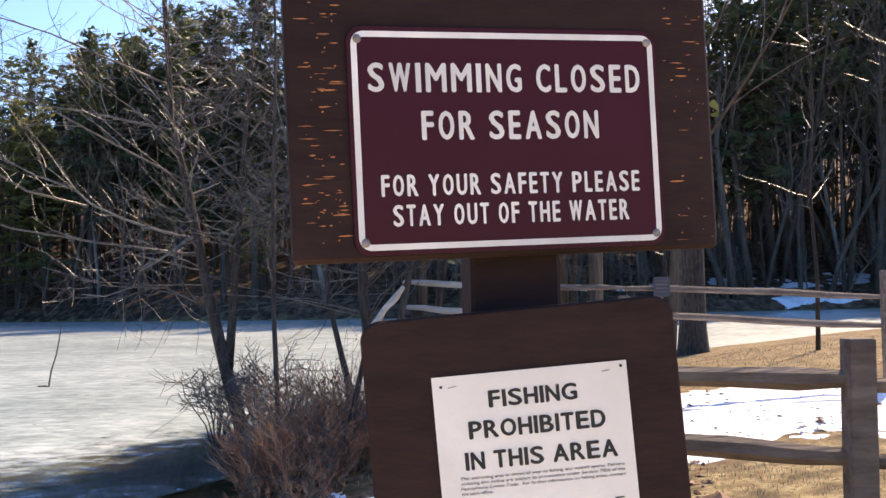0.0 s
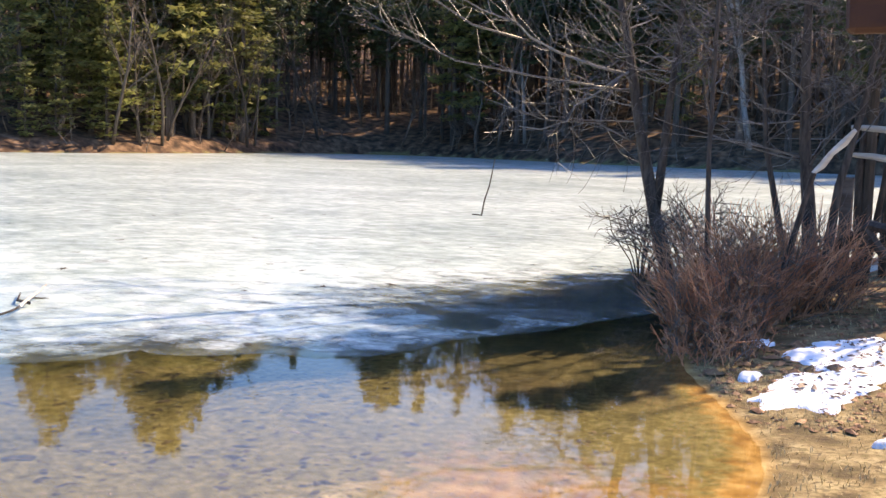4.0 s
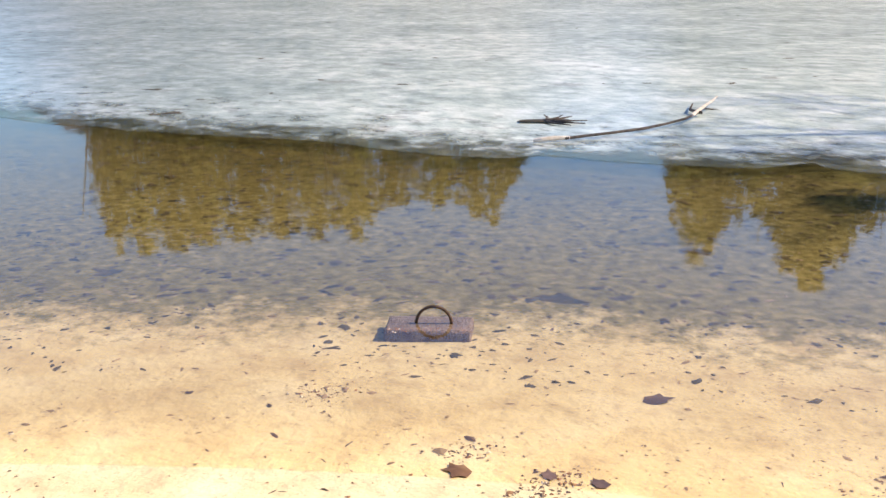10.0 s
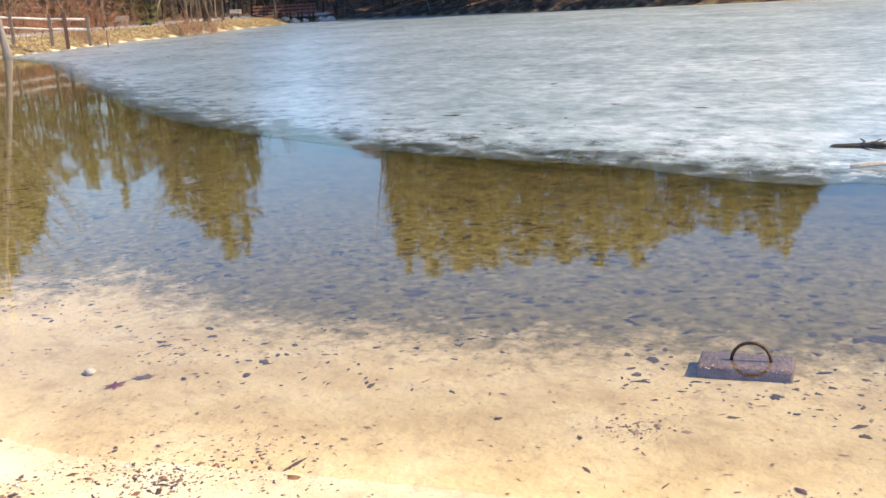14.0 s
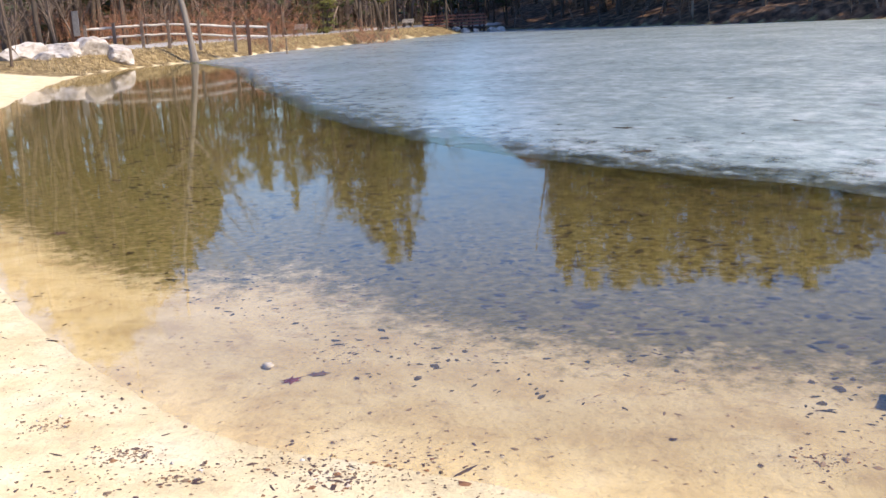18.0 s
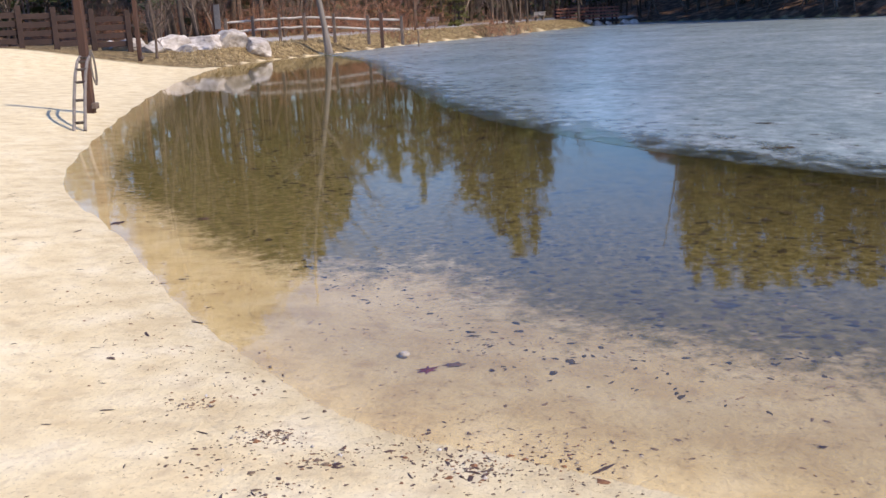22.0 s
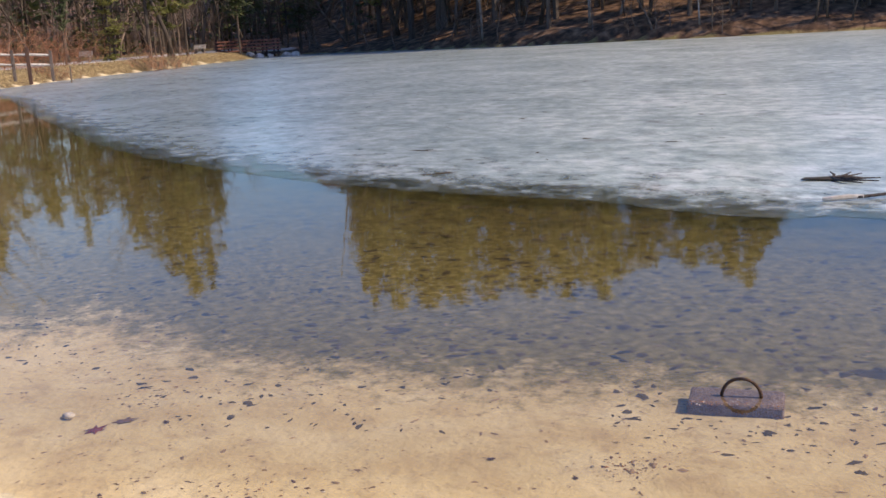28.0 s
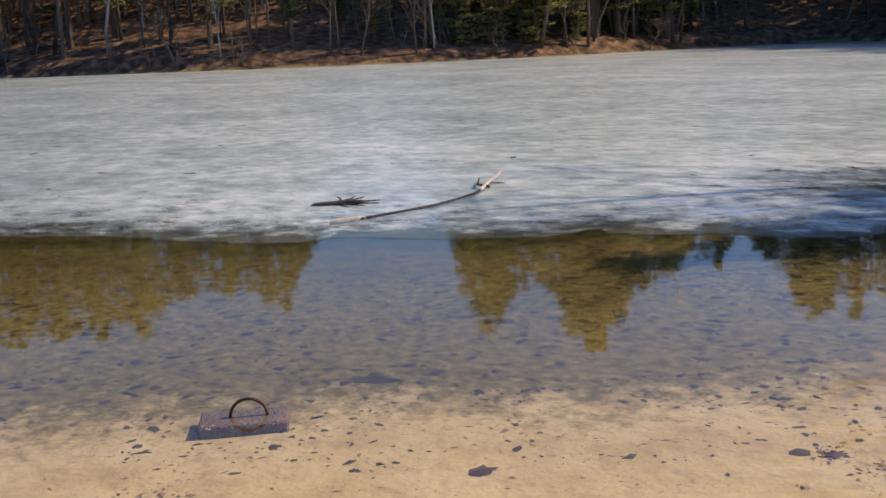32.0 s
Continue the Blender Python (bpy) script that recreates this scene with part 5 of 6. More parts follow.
def build_brush(name, at, count, high, spread, mats, label, seed, arch=0.35, leaves=0):
    """A clump of thin dry stems; a few dozen stems to a part."""
    rnd = random.Random(seed)
    ob = thing(name, (at[0], at[1], land_at(*at)), label, "shrub")
    for m in mats:
        sh = Shape()
        for k in range(count // len(mats)):
            a, r = rnd.uniform(0, 6.283), math.sqrt(rnd.random()) * spread * 1.15
            x, y = math.cos(a) * r, math.sin(a) * r
            g = land_at(at[0] + x, at[1] + y) - land_at(*at)
            h = high * rnd.uniform(0.3, 1.1)
            w = Vector((math.cos(a) * arch * 0.3 + rnd.gauss(0, 0.27), math.sin(a) * arch * 0.5 + rnd.gauss(0, 0.27), 1)).normalized()
            pts = [Vector((x, y, g - 0.02))]
            for i in range(4):
                w = (w + Vector((rnd.gauss(0, 0.33), rnd.gauss(0, 0.33), -0.02))).normalized()
                pts.append(pts[-1] + w * h / 4)
            sh.tube(pts, [0.0052, 0.0046, 0.0038, 0.003, 0.0018], 3, False)
            for j in range(8):
                i = rnd.randint(1, 3)
                d = (w + Vector((rnd.gauss(0, 0.6), rnd.gauss(0, 0.6), rnd.gauss(0.1, 0.3)))).normalized() * h * rnd.uniform(0.12, 0.35)
                sh.tube([pts[i], pts[i] + d * 0.5, pts[i] + d], [0.003, 0.0024, 0.0015], 3, False)
        tagged(part("thicket", sh, m, ob), kind="stuff")
    if leaves:
        dry = Shape()
        for k in range(leaves):
            a, r = rnd.uniform(0, 6.283), math.sqrt(rnd.random()) * spread * 1.3
            p = Vector((math.cos(a) * r, math.sin(a) * r, high * 0.75 * rnd.random() ** 1.8))
            p.z += land_at(at[0] + p.x, at[1] + p.y) - land_at(*at)
            u = Vector((rnd.gauss(0, 1), rnd.gauss(0, 1), rnd.gauss(0, 1))).normalized() * rnd.uniform(0.015, 0.035)
            v = u.orthogonal() * 0.5
            dry.add([p - u, p + v, p + u, p - v + u.cross(v) * 8], [(0, 1, 2), (0, 2, 3)])
        tagged(part("dead_leaves", dry, leaf_brown, ob, "curled brown dead leaves"), kind="stuff")
    return ob


for i, (x, y, n, h, s) in enumerate(((-1.8, 8.9, 330, 0.85, 0.3), (-1.5, 9.3, 400, 1.1, 0.36), (-1.62, 8.2, 300, 0.72, 0.3), (-1.5, 7.6, 120, 0.38, 0.35), (-1.2, 9.9, 190, 1.0, 0.45))):
    build_brush("dry_brush", (x, y), n, h, s, (twig_red, twig_red, twig_near), "thicket of dry reddish stems at the water's edge", 40 + i, leaves=170)
for i, (x, y, h) in enumerate(((-2.95, 10.75, 0.85), (-2.6, 10.45, 0.8), (-2.25, 11.3, 1.0), (-2.35, 10.2, 0.75), (-3.1, 11.3, 0.8))):
    r = random.Random(200 + i)
    stems = []
    for k in range(7):
        a = r.uniform(0, 6.283)
        e = Vector((math.cos(a), math.sin(a), 0)) * h * r.uniform(0.25, 0.7)
        stems.append(([(0, 0, -0.05), e * 0.3 + Vector((0, 0, h * 0.4)), e * 0.7 + Vector((r.gauss(0, 0.05), 0, h * 0.75)), e + Vector((0, 0, h))], 0.009, 0.003, 7, h * 0.42))
    stem_tree("bare_bush", (x, y), stems, "fine-twigged leafless bush beside the ice", 210 + i, (), 2)

# the broken rail leaning behind the board, and a dead bough
lean = thing("broken_rail", (-1.1, 9.0, land_at(-1.1, 9.0)), "broken pale split rail leaning in the brush", "wooden rail")
g = land_at(-1.1, 9.0)
part("shaft", Shape().tube([(0.02, 0.0, 1.34 - g), (0.09, 0.02, 1.41 - g), (0.16, -0.02, 1.51 - g), (0.25, -0.01, 1.60 - g), (0.33, -0.05, 1.70 - g)], [0.018, 0.033, 0.028, 0.036, 0.02], 6), pale_wood, lean)
part("dark_length", Shape().tube([(-0.3, 0.25, -0.05), (-0.16, 0.12, 0.5), (0.03, 0.0, 1.35 - g)], [0.03, 0.028, 0.024], 6), bark_near, lean)
dead = thing("dead_bough", (-0.6, 9.6, land_at(-0.6, 9.6)), "gnarled dead bough lying against the bank", "branch")
part("limb", Shape().tube([(-0.7, 0.2, 0.02), (-0.35, 0.1, 0.5), (-0.05, 0, 0.75), (0.3, -0.1, 0.68), (0.75, -0.2, 0.8)], [0.06, 0.055, 0.05, 0.05, 0.03], 7), bark_near, dead)
part("fork", Shape().tube([(-0.1, 0, 0.72), (0.2, -0.05, 0.35), (0.7, -0.2, 0.25)], [0.045, 0.04, 0.025], 7), bark_near, dead)

# ---- snow ----
def snow_patch(cx, cy, rx, ry, turn, seed, label):
    n, k = (140, 26) if rx > 0.3 else (40, 8)
    s = Shape()
    ca, sa2 = math.cos(radians(turn)), math.sin(radians(turn))
    verts = []
    for i in range(k):
        for j in range(n):
            a = 2 * math.pi * j / n
            e = 1 + 0.42 * noise.noise(Vector((math.cos(a) * 1.6, math.sin(a) * 1.6, seed))) + 0.25 * noise.noise(Vector((math.cos(a) * 5, math.sin(a) * 5, seed + 3)))
            u = (i + 0.02) / (k - 1)
            x, y = rx * e * u * math.cos(a), ry * e * u * math.sin(a)
            x, y = cx + x * ca - y * sa2, cy + x * sa2 + y * ca
            rough = noise.noise(Vector((x * 2.3, y * 3.5, seed))) + 0.7 * noise.noise(Vector((x * 7, y * 9, seed + 5))) + 0.4 * noise.noise(Vector((x * 19, y * 23, seed + 9)))
            verts.append((x, y, 0.040 * (1 - u ** 3) + 0.030 * rough * (0.35 + 0.65 * u) - 0.006 - 0.012 * (i == k - 1)))
    zs = land(np.array([v[0] for v in verts]), np.array([v[1] for v in verts]))
    s.v = [Vector((v[0], v[1], v[2] + z)) for v, z in zip(verts, zs)]
    s.f = [(i * n + j, i * n + (j + 1) % n, (i + 1) * n + (j + 1) % n, (i + 1) * n + j) for i in range(k - 1) for j in range(n)]
    ob = part("snow_patch", s, snow_mat, smooth=True)
    return tagged(ob, label, "snow", "melting snow patches")


for i, (x, y, rx, ry, tr) in enumerate(((-0.62, 6.75, 0.36, 0.6, -20), (-0.45, 7.75, 0.5, 0.5, 10), (-1.25, 8.0, 0.1, 0.16, 0), (-1.15, 6.9, 0.07, 0.1, 0), (2.6, 9.6, 1.9, 2.5, -20), (5.6, 9.3, 1.9, 2.0, -20), (0.9, 9.3, 0.7, 0.9, 0),
                                           (1.2, 5.45, 0.3, 0.14, 0), (2.2, 5.3, 0.4, 0.15, 20), (-0.2, 5.6, 0.12, 0.09, 0), (0.45, 5.75, 0.25, 0.12, 0), (3.2, 5.2, 0.35, 0.2, 0))):
    snow_patch(x, y, rx, ry, tr, i * 2.3, "melting white snow patch on grass")

rnd = random.Random(14)
for i in range(26):
    az = rnd.uniform(-24, -2)
    r = shore_range(az) + rnd.uniform(0.8, 7)
    snow_patch(EYE_HERE[0] - math.sin(radians(az)) * r, EYE_HERE[1] + math.cos(radians(az)) * r, rnd.uniform(0.6, 2.0), rnd.uniform(0.3, 0.8), rnd.uniform(-20, 20), 40 + i, "thin snow patch on the shaded far bank")

# ---- large trunk beyond the fences ----
big = thing("oak_trunk", (4.29, 23.6, land_at(4.29, 23.6)), "thick straight tree trunk near the far fence", "tree")
part("trunk", Shape().tube([(0, 0, -0.3), (0, 0, 0.1), (0, 0, 0.6), (0.0, 0, 3), (0.05, 0, 8), (0.1, 0, 14)], [0.5, 0.36, 0.31, 0.29, 0.25, 0.15], 12), bark_near, big, smooth=True)
for i, (x, y, h, r) in enumerate(((6.3, 14.0, 7, 0.05), (7.4, 16.0, 8, 0.07), (3.2, 20.0, 5, 0.04), (5.4, 18.0, 6, 0.045), (8.8, 21, 9, 0.09))):
    stem_tree("young_tree", (x, y), [([(0, 0, -0.2), (0.03, 0, h * 0.2), (-0.05, 0, h * 0.45), (0.05, 0, h * 0.7), (0, 0, h)], r, r * 0.2, 12, h * 0.24)], "thin leafless tree on the grassy spit", 60 + i)

slate_paint = material("slate_paint", (0.05, 0.055, 0.075), (0.04, 0.045, 0.06), 20, 0.6, 0.1)
small_sign = thing("small_sign", (1.72, 10.75, land_at(1.72, 10.75)), "small dark notice on the fence with unreadable writing", "sign")
g = land_at(1.72, 10.75)
part("plate", Shape().box((0.17, 0.015, 0.2), pose(0, 0, 1.66 - g), 0.004), slate_paint, small_sign)
for k in range(4):
    part("text_bar", Shape().box((0.12, 0.002, 0.010), pose(0, -0.009, 1.72 - 0.037 * k - g)), old_wood, small_sign)
part("stake", Shape().box((0.03, 0.012, 1.75 - g + 0.2), pose(0, 0.015, (1.75 - g) / 2 - 0.1)), old_wood, small_sign)


# ---- what lies on the ice ----
def ice_stick():
    ob = thing("stick", (-8.52, 19.03, 0.012), "thin dark stick standing upright in the ice", "stick")
    part("shaft", Shape().tube([(0, 0, -0.05), (0.06, 0, 0.3), (0.16, 0, 0.6), (0.22, 0.0, 0.9), (0.26, 0, 1.15)], [0.017, 0.015, 0.014, 0.012, 0.008], 6), bark_near, ob)
    part("broken_tip", Shape().tube([(-0.22, 0.05, 0.0), (-0.08, 0.02, 0.008), (0.0, 0, 0.0)], [0.012, 0.014, 0.01], 5), bark_near, ob)


ice_stick()
fall = thing("fallen_branch", (-6.79, 4.46, 0.012), "long fallen branch frozen onto the ice, bleached at its ends", "branch")
part("dark_length", Shape().tube([(0.02, 0.16, 0.012), (0.05, 0.22, 0.015), (0.05, 0.6, 0.016), (0.04, 0.97, 0.018), (-0.05, 1.3, 0.02), (-0.14, 1.57, 0.025), (-0.3, 1.85, 0.03)], [0.009, 0.012, 0.011, 0.013, 0.010, 0.011, 0.008], 7), bark_near, fall)
part("bleached_end", Shape().tube([(-0.03, -0.03, 0.01), (0.0, 0.02, 0.015), (0.02, 0.14, 0.018), (0.05, 0.25, 0.016)], [0.014, 0.018, 0.019, 0.014], 7), pale_wood, fall, "bare pale wood")
part("bleached_tip", Shape().tube([(-0.22, 1.72, 0.03), (-0.42, 2.0, 0.045), (-0.62, 2.3, 0.06), (-0.75, 2.5, 0.08)], [0.016, 0.016, 0.013, 0.008], 7), pale_wood, fall, "bare pale wood")
part("side_twig", Shape().tube([(-0.3, 1.9, 0.03), (-0.5, 1.95, 0.03), (-0.8, 2.25, 0.03)], [0.015, 0.012, 0.006], 5), bark_near, fall)
frond = thing("twig_spray", (-7.62, 5.08, 0.013), "dark spray of twigs melted into the ice", "twig")
rnd = random.Random(12)
for k in range(9):
    a = rnd.uniform(-0.4, 3.6)
    L = rnd.uniform(0.12, 0.42)
    part("twig", Shape().tube([(0, 0, 0.006), (math.cos(a) * L * 0.5, math.sin(a) * L * 0.5, 0.01), (math.cos(a + 0.2) * L, math.sin(a + 0.2) * L, 0.012)], [0.012, 0.009, 0.004], 5), bark_near, frond)
part("wet_leaf", Shape().plate([(-0.24, -0.05), (0.0, -0.09), (0.25, -0.04), (0.2, 0.05), (0.0, 0.08), (-0.2, 0.05)], 0.004, pose(0, 0, 0.008, -90, 0, 60)), sodden, frond)


def leaf_outline(seed, size, points=9, deep=0.45):
    r = random.Random(seed)
    out = []
    for k in range(points * 2):
        a = math.pi * k / points
        rr = size * (1.0 if k % 2 == 0 else 1 - deep) * r.uniform(0.75, 1.15)
        out.append((rr * math.cos(a), rr * math.sin(a) * 0.75))
    return out


def leaf_mesh(seed, size, deep, mat):
    s = Shape()
    out = leaf_outline(seed, size, 6, deep)
    n = len(out)
    s.v = [Vector((0, 0, size * 0.10))] + [Vector((x, y, 0.012 * size + size * 0.12 * noise.noise(Vector((x / size * 1.5, y / size * 1.5, seed)))) ) for x, y in out]
    s.f = [(0, 1 + i, 1 + (i + 1) % n) for i in range(n)]
    return s.mesh("leaf", mat, True)


SPOTS = [(-14.82, 15.57, 0.12), (-7.22, 10.06, 0.16), (-10.95, 3.81, 0.13), (-10.84, 5.34, 0.22), (-11.84, 4.75, 0.22), (-8.75, 8.32, 0.2), (-10.42, 10.95, 0.2), (-5.49, 4.87, 0.12), (-5.2, 5.7, 0.08), (-4.59, 6.11, 0.14),
         (-10.05, 2.5, 0.3), (-12.07, 2.82, 0.3), (-9.3, 7.6, 0.13), (-11.3, 14.1, 0.2), (-6.2, 8.2, 0.12), (-13.5, 7.2, 0.18), (-16.4, 9.2, 0.25), (-15.0, 5.1, 0.25), (-9.2, 12.4, 0.2), (-7.4, 6.75, 0.2)]
rnd = random.Random(31)
for i in range(130):
    a, r = radians(rnd.uniform(18, 92)), rnd.uniform(8, 34)
    SPOTS.append((-math.sin(a) * r - 0.5, math.cos(a) * r, 0.05 + 0.15 * rnd.random() ** 2))
for i, (x, y, s) in enumerate(SPOTS):
    if shore_distance(np.array([x]), np.array([y]))[0] > -1.0 or y < 0.25 + np.interp(-x, [-p[0] for p in ICE_EDGE], [p[1] for p in ICE_EDGE]):
        continue
    ob = new("wet_leaf", leaf_mesh(200 + i, s * 0.62, 0.55, sodden))
    ob.matrix_basis = pose(x, y, 0.008, 0, 0, rnd.uniform(0, 360)) @ Matrix.Diagonal((1.0, 0.6, 0.2, 1))
    tagged(ob, "dark wet leaf melted into the ice", "leaf", "leaves on the ice")

# ---- leaves, stones and twigs along the waterline ----
def drop_leaf(x, y, size, mat, seed, label, name="fallen_leaf", deep=0.45, up=0.004):
    ob = new(name, leaf_mesh(seed, size, deep, mat))
    ob.matrix_basis = pose(x, y, land_at(x, y) + up, 0, 0, (seed * 77) % 360)
    return tagged(ob, label, "leaf", "leaves on the beach")


drop_leaf(-4.32, -0.42, 0.062, leaf_maroon, 11, "dark maroon lobed leaf lying in shallow water", deep=0.68)
drop_leaf(-4.40, -0.32, 0.055, leaf_dark, 6, "dark wet leaf in shallow water")
drop_leaf(-2.55, 1.34, 0.062, leaf_brown, 7, "orange-brown oak leaf on the sand", deep=0.3)
drop_leaf(-2.70, 2.17, 0.06, leaf_dark, 8, "dark wet leaf in shallow water", deep=0.28)
drop_leaf(-2.40, 1.54, 0.036, leaf_dark, 9, "crumpled black leaf on the damp sand", deep=0.3)
drop_leaf(-2.29, 1.63, 0.036, leaf_dark, 14, "crumpled black leaf on the damp sand", deep=0.3)
drop_leaf(-1.95, 3.06, 0.045, leaf_dark, 15, "dark wet leaf in shallow water", deep=0.3)
drop_leaf(-7.65, -2.86, 0.09, leaf_dark, 16, "dark clump of leaves at the water's edge", deep=0.6)
drop_leaf(-7.79, -2.27, 0.09, leaf_dark, 17, "dark clump of leaves in shallow water", deep=0.6)
rnd = random.Random(77)
for i in range(100):
    d = rnd.uniform(-2.4, 0.5)
    for tries in range(40):
        x, y = rnd.uniform(-9, -1.2), rnd.uniform(-3.5, 6.5)
        e = float(shore_distance(np.array([x]), np.array([y]))[0])
        if -2.6 < e < 0.5 and rnd.random() < (0.9 if -1.6 < e < -0.5 else 0.4):
            break
    else:
        continue
    ob = drop_leaf(x, y, 0.008 + 0.017 * rnd.random() ** 2, leaf_dark if e < -0.1 else rnd.choice((leaf_dark, leaf_brown)), 300 + i, "small dark leaf on the pale sand", deep=rnd.uniform(0.25, 0.6))
    ob.scale = (1.0, rnd.uniform(0.4, 0.9), 1)

white_stone = part("stone", rock_shape(4, (0.032, 0.022, 0.011)), rock_white, smooth=True)
white_stone.matrix_basis = pose(-4.52, -0.53, land_at(-4.52, -0.53) + 0.012, 0, 0, 20)
tagged(white_stone, "small pale stone in shallow water", "stone")


def strew(count, box, near, far, seed, patch=1.0, least=-1.0):
    """Up to count places in the box x0, x1, y0, y1 whose distance from the waterline lies between near and far, in patches."""
    g = np.random.RandomState(seed)
    x, y = g.uniform(box[0], box[1], count * 9), g.uniform(box[2], box[3], count * 9)
    d = shore_distance(x, y)
    ok = (d > near) & (d < far) & (wave(x, y, patch, seed) + 0.5 * wave(x, y, patch * 0.37, seed + 2) + g.normal(0, 0.22, len(x)) > least)
    return list(zip(x[ok][:count], y[ok][:count]))


def heaps(count, seed):
    g = random.Random(seed)
    out = []
    for k in range(count):
        x, y, s = g.choice(HEAPS)
        out.append((x + g.gauss(0, s), y + g.gauss(0, s * 1.2)))
    return out


HEAPS = [(-3.51, -0.43, 0.09), (-3.34, -0.24, 0.08), (-3.5, 0.01, 0.12), (-3.5, -0.4, 0.1), (-3.35, -0.22, 0.06), (-3.48, 0.0, 0.1), (-3.2, -0.08, 0.13), (-3.88, -1.22, 0.05), (-3.37, -0.97, 0.09), (-3.13, -0.73, 0.08), (-3.57, -0.87, 0.05),
         (-2.32, 1.44, 0.06), (-2.35, 1.56, 0.05), (-2.65, 1.42, 0.05), (-1.78, 2.3, 0.1), (-1.67, 2.53, 0.1), (-1.6, 2.6, 0.12), (-1.72, 2.4, 0.1), (-1.95, 3.05, 0.04), (-1.76, 3.06, 0.05), (-1.23, 3.39, 0.08), (-1.04, 3.38, 0.08), (-0.8, 3.5, 0.12),
         (-3.38, -0.68, 0.05), (-3.56, -0.88, 0.05), (-3.28, 1.24, 0.05), (-4.68, -0.17, 0.09), (-1.4, 4.2, 0.06), (-4.2, -1.2, 0.12), (-4.6, -1.5, 0.25)]


def scatter(name, label, category, spots, size, mats, seed, flat=0.25, long=1.0, lift=0.0):
    """Uncountable bits strewn on the ground."""
    r = random.Random(seed)
    zs = land(np.array([p[0] for p in spots]), np.array([p[1] for p in spots]))
    zs = zs + lift
    s = Shape()
    for (x, y), z in zip(spots, zs):
        k = size * math.exp(r.gauss(-0.25, 0.5))
        a = r.uniform(0, 6.283)
        c, q = math.cos(a), math.sin(a)
        n = r.choice((5, 6, 7, 8))
        e = r.uniform(0.5, 1.0)
        base = [(k * long * math.cos(2 * math.pi * i / n) * r.uniform(0.45, 1.3), k * e / long * math.sin(2 * math.pi * i / n) * r.uniform(0.45, 1.3)) for i in range(n)]
        vs = [(x + u * c - v * q, y + u * q + v * c, z + 0.0005 + k * flat * r.uniform(0, 0.5)) for u, v in base]
        vs.append((x, y, z + k * flat * r.uniform(0.6, 1.3) + 0.001))
        s.add(vs, [(i, (i + 1) % n, n) for i in range(n)])
    ob = part(name, s, mats)
    return tagged(ob, label, category, kind="stuff")


scatter("sunken_litter", "dark rotting leaf fragments on the lake bed", "leaf litter", strew(1700, (-9, -1, -4, 6), -2.9, -0.35, 1, 0.9, 0.0), 0.0075, crumb, 1, 0.2, 1.35)
scatter("drowned_leaves", "dark drowned leaves and twigs on the sandy bed", "leaf litter", strew(2600, (-9, -1, -4, 6), -3.2, -0.75, 11, 1.3, -0.15), 0.0135, sodden, 11, 0.1, 1.2)
scatter("sunken_crumbs", "small dark crumbs on the shallow sandy bed", "leaf litter", strew(1500, (-8, -1, -3.5, 5.5), -1.8, 0.0, 21, 0.7, 0.1), 0.0065, crumb, 21, 0.2, 1.3)
scatter("sunken_leaves", "dark leaves on the deeper lake bed", "leaf litter", strew(6500, (-16, -2, -6, 7), -8, -1.7, 2, 1.7, -0.7), 0.026, sodden, 2, 0.1, 1.08)
scatter("beach_litter", "dark crumbs of leaf and bark on pale sand", "leaf litter", strew(1100, (-9, -0.8, -6, 4.8), -0.2, 2.4, 3, 0.8, 0.35), 0.0052, crumb, 3, 0.4, 1.4)
scatter("beach_twigs", "tiny dark twigs strewn on pale sand", "twigs", strew(420, (-9, -0.8, -6, 4.8), -0.3, 2.4, 4, 0.8, 0.15), 0.011, leaf_dark, 4, 0.12, 2.1)
scatter("wrack_pebbles", "small brown pebbles along the waterline", "pebbles", strew(500, (-6.5, -0.8, -2.4, 5), 0.0, 0.6, 5, 0.9, 0.3), 0.0045, concrete, 5, 0.8)
scatter("wrack_leaves", "brown leaf crumbs along the waterline", "leaf litter", strew(420, (-6.5, -0.8, -2.4, 5), 0.0, 0.6, 6, 0.9, 0.3), 0.0075, leaf_brown, 6, 0.3)
scatter("heap_pebbles", "drifts of brown and grey pebbles at the waterline", "pebbles", heaps(620, 15), 0.0048, concrete, 15, 0.8)
scatter("heap_stones", "pale pebbles among the drift at the waterline", "pebbles", heaps(130, 18), 0.006, rock_white, 18, 0.8)
scatter("heap_leaves", "drifts of torn brown leaves at the waterline", "leaf litter", heaps(520, 16), 0.0062, leaf_brown, 16, 0.35)
scatter("heap_scraps", "wet black leaf scraps in the drift line", "leaf litter", heaps(560, 19), 0.0072, leaf_dark, 19, 0.3, 1.2)
scatter("heap_crumbs", "drifts of dark bark crumbs at the waterline", "leaf litter", heaps(800, 17), 0.0058, crumb, 17, 0.4)
scatter("bank_leaves", "reddish-brown fallen leaves covering the bank", "leaf litter", strew(3600, (-2.4, 1.5, 5.8, 11.5), 0.03, 4, 7, 1.1, -0.35), 0.027, leaf_brown, 7, 0.5)



def on_snow(count, seed):
    g = random.Random(seed)
    out = []
    for k in range(count):
        x, y, rx, ry = g.choice(((2.75, 10.0, 1.4, 1.6), (2.6, 8.6, 1.2, 0.7), (5.6, 9.3, 1.4, 1.4), (-0.62, 6.75, 0.25, 0.42), (-0.45, 7.75, 0.35, 0.35)))
        a, r = g.uniform(0, 6.283), math.sqrt(g.random())
        out.append((x + rx * r * math.cos(a), y + ry * r * math.sin(a)))
    return out


scatter("snow_litter", "dark leaf scraps on the melting snow and grass", "leaf litter", on_snow(420, 27), 0.02, leaf_dark, 27, 0.6, 1.3, 0.036)


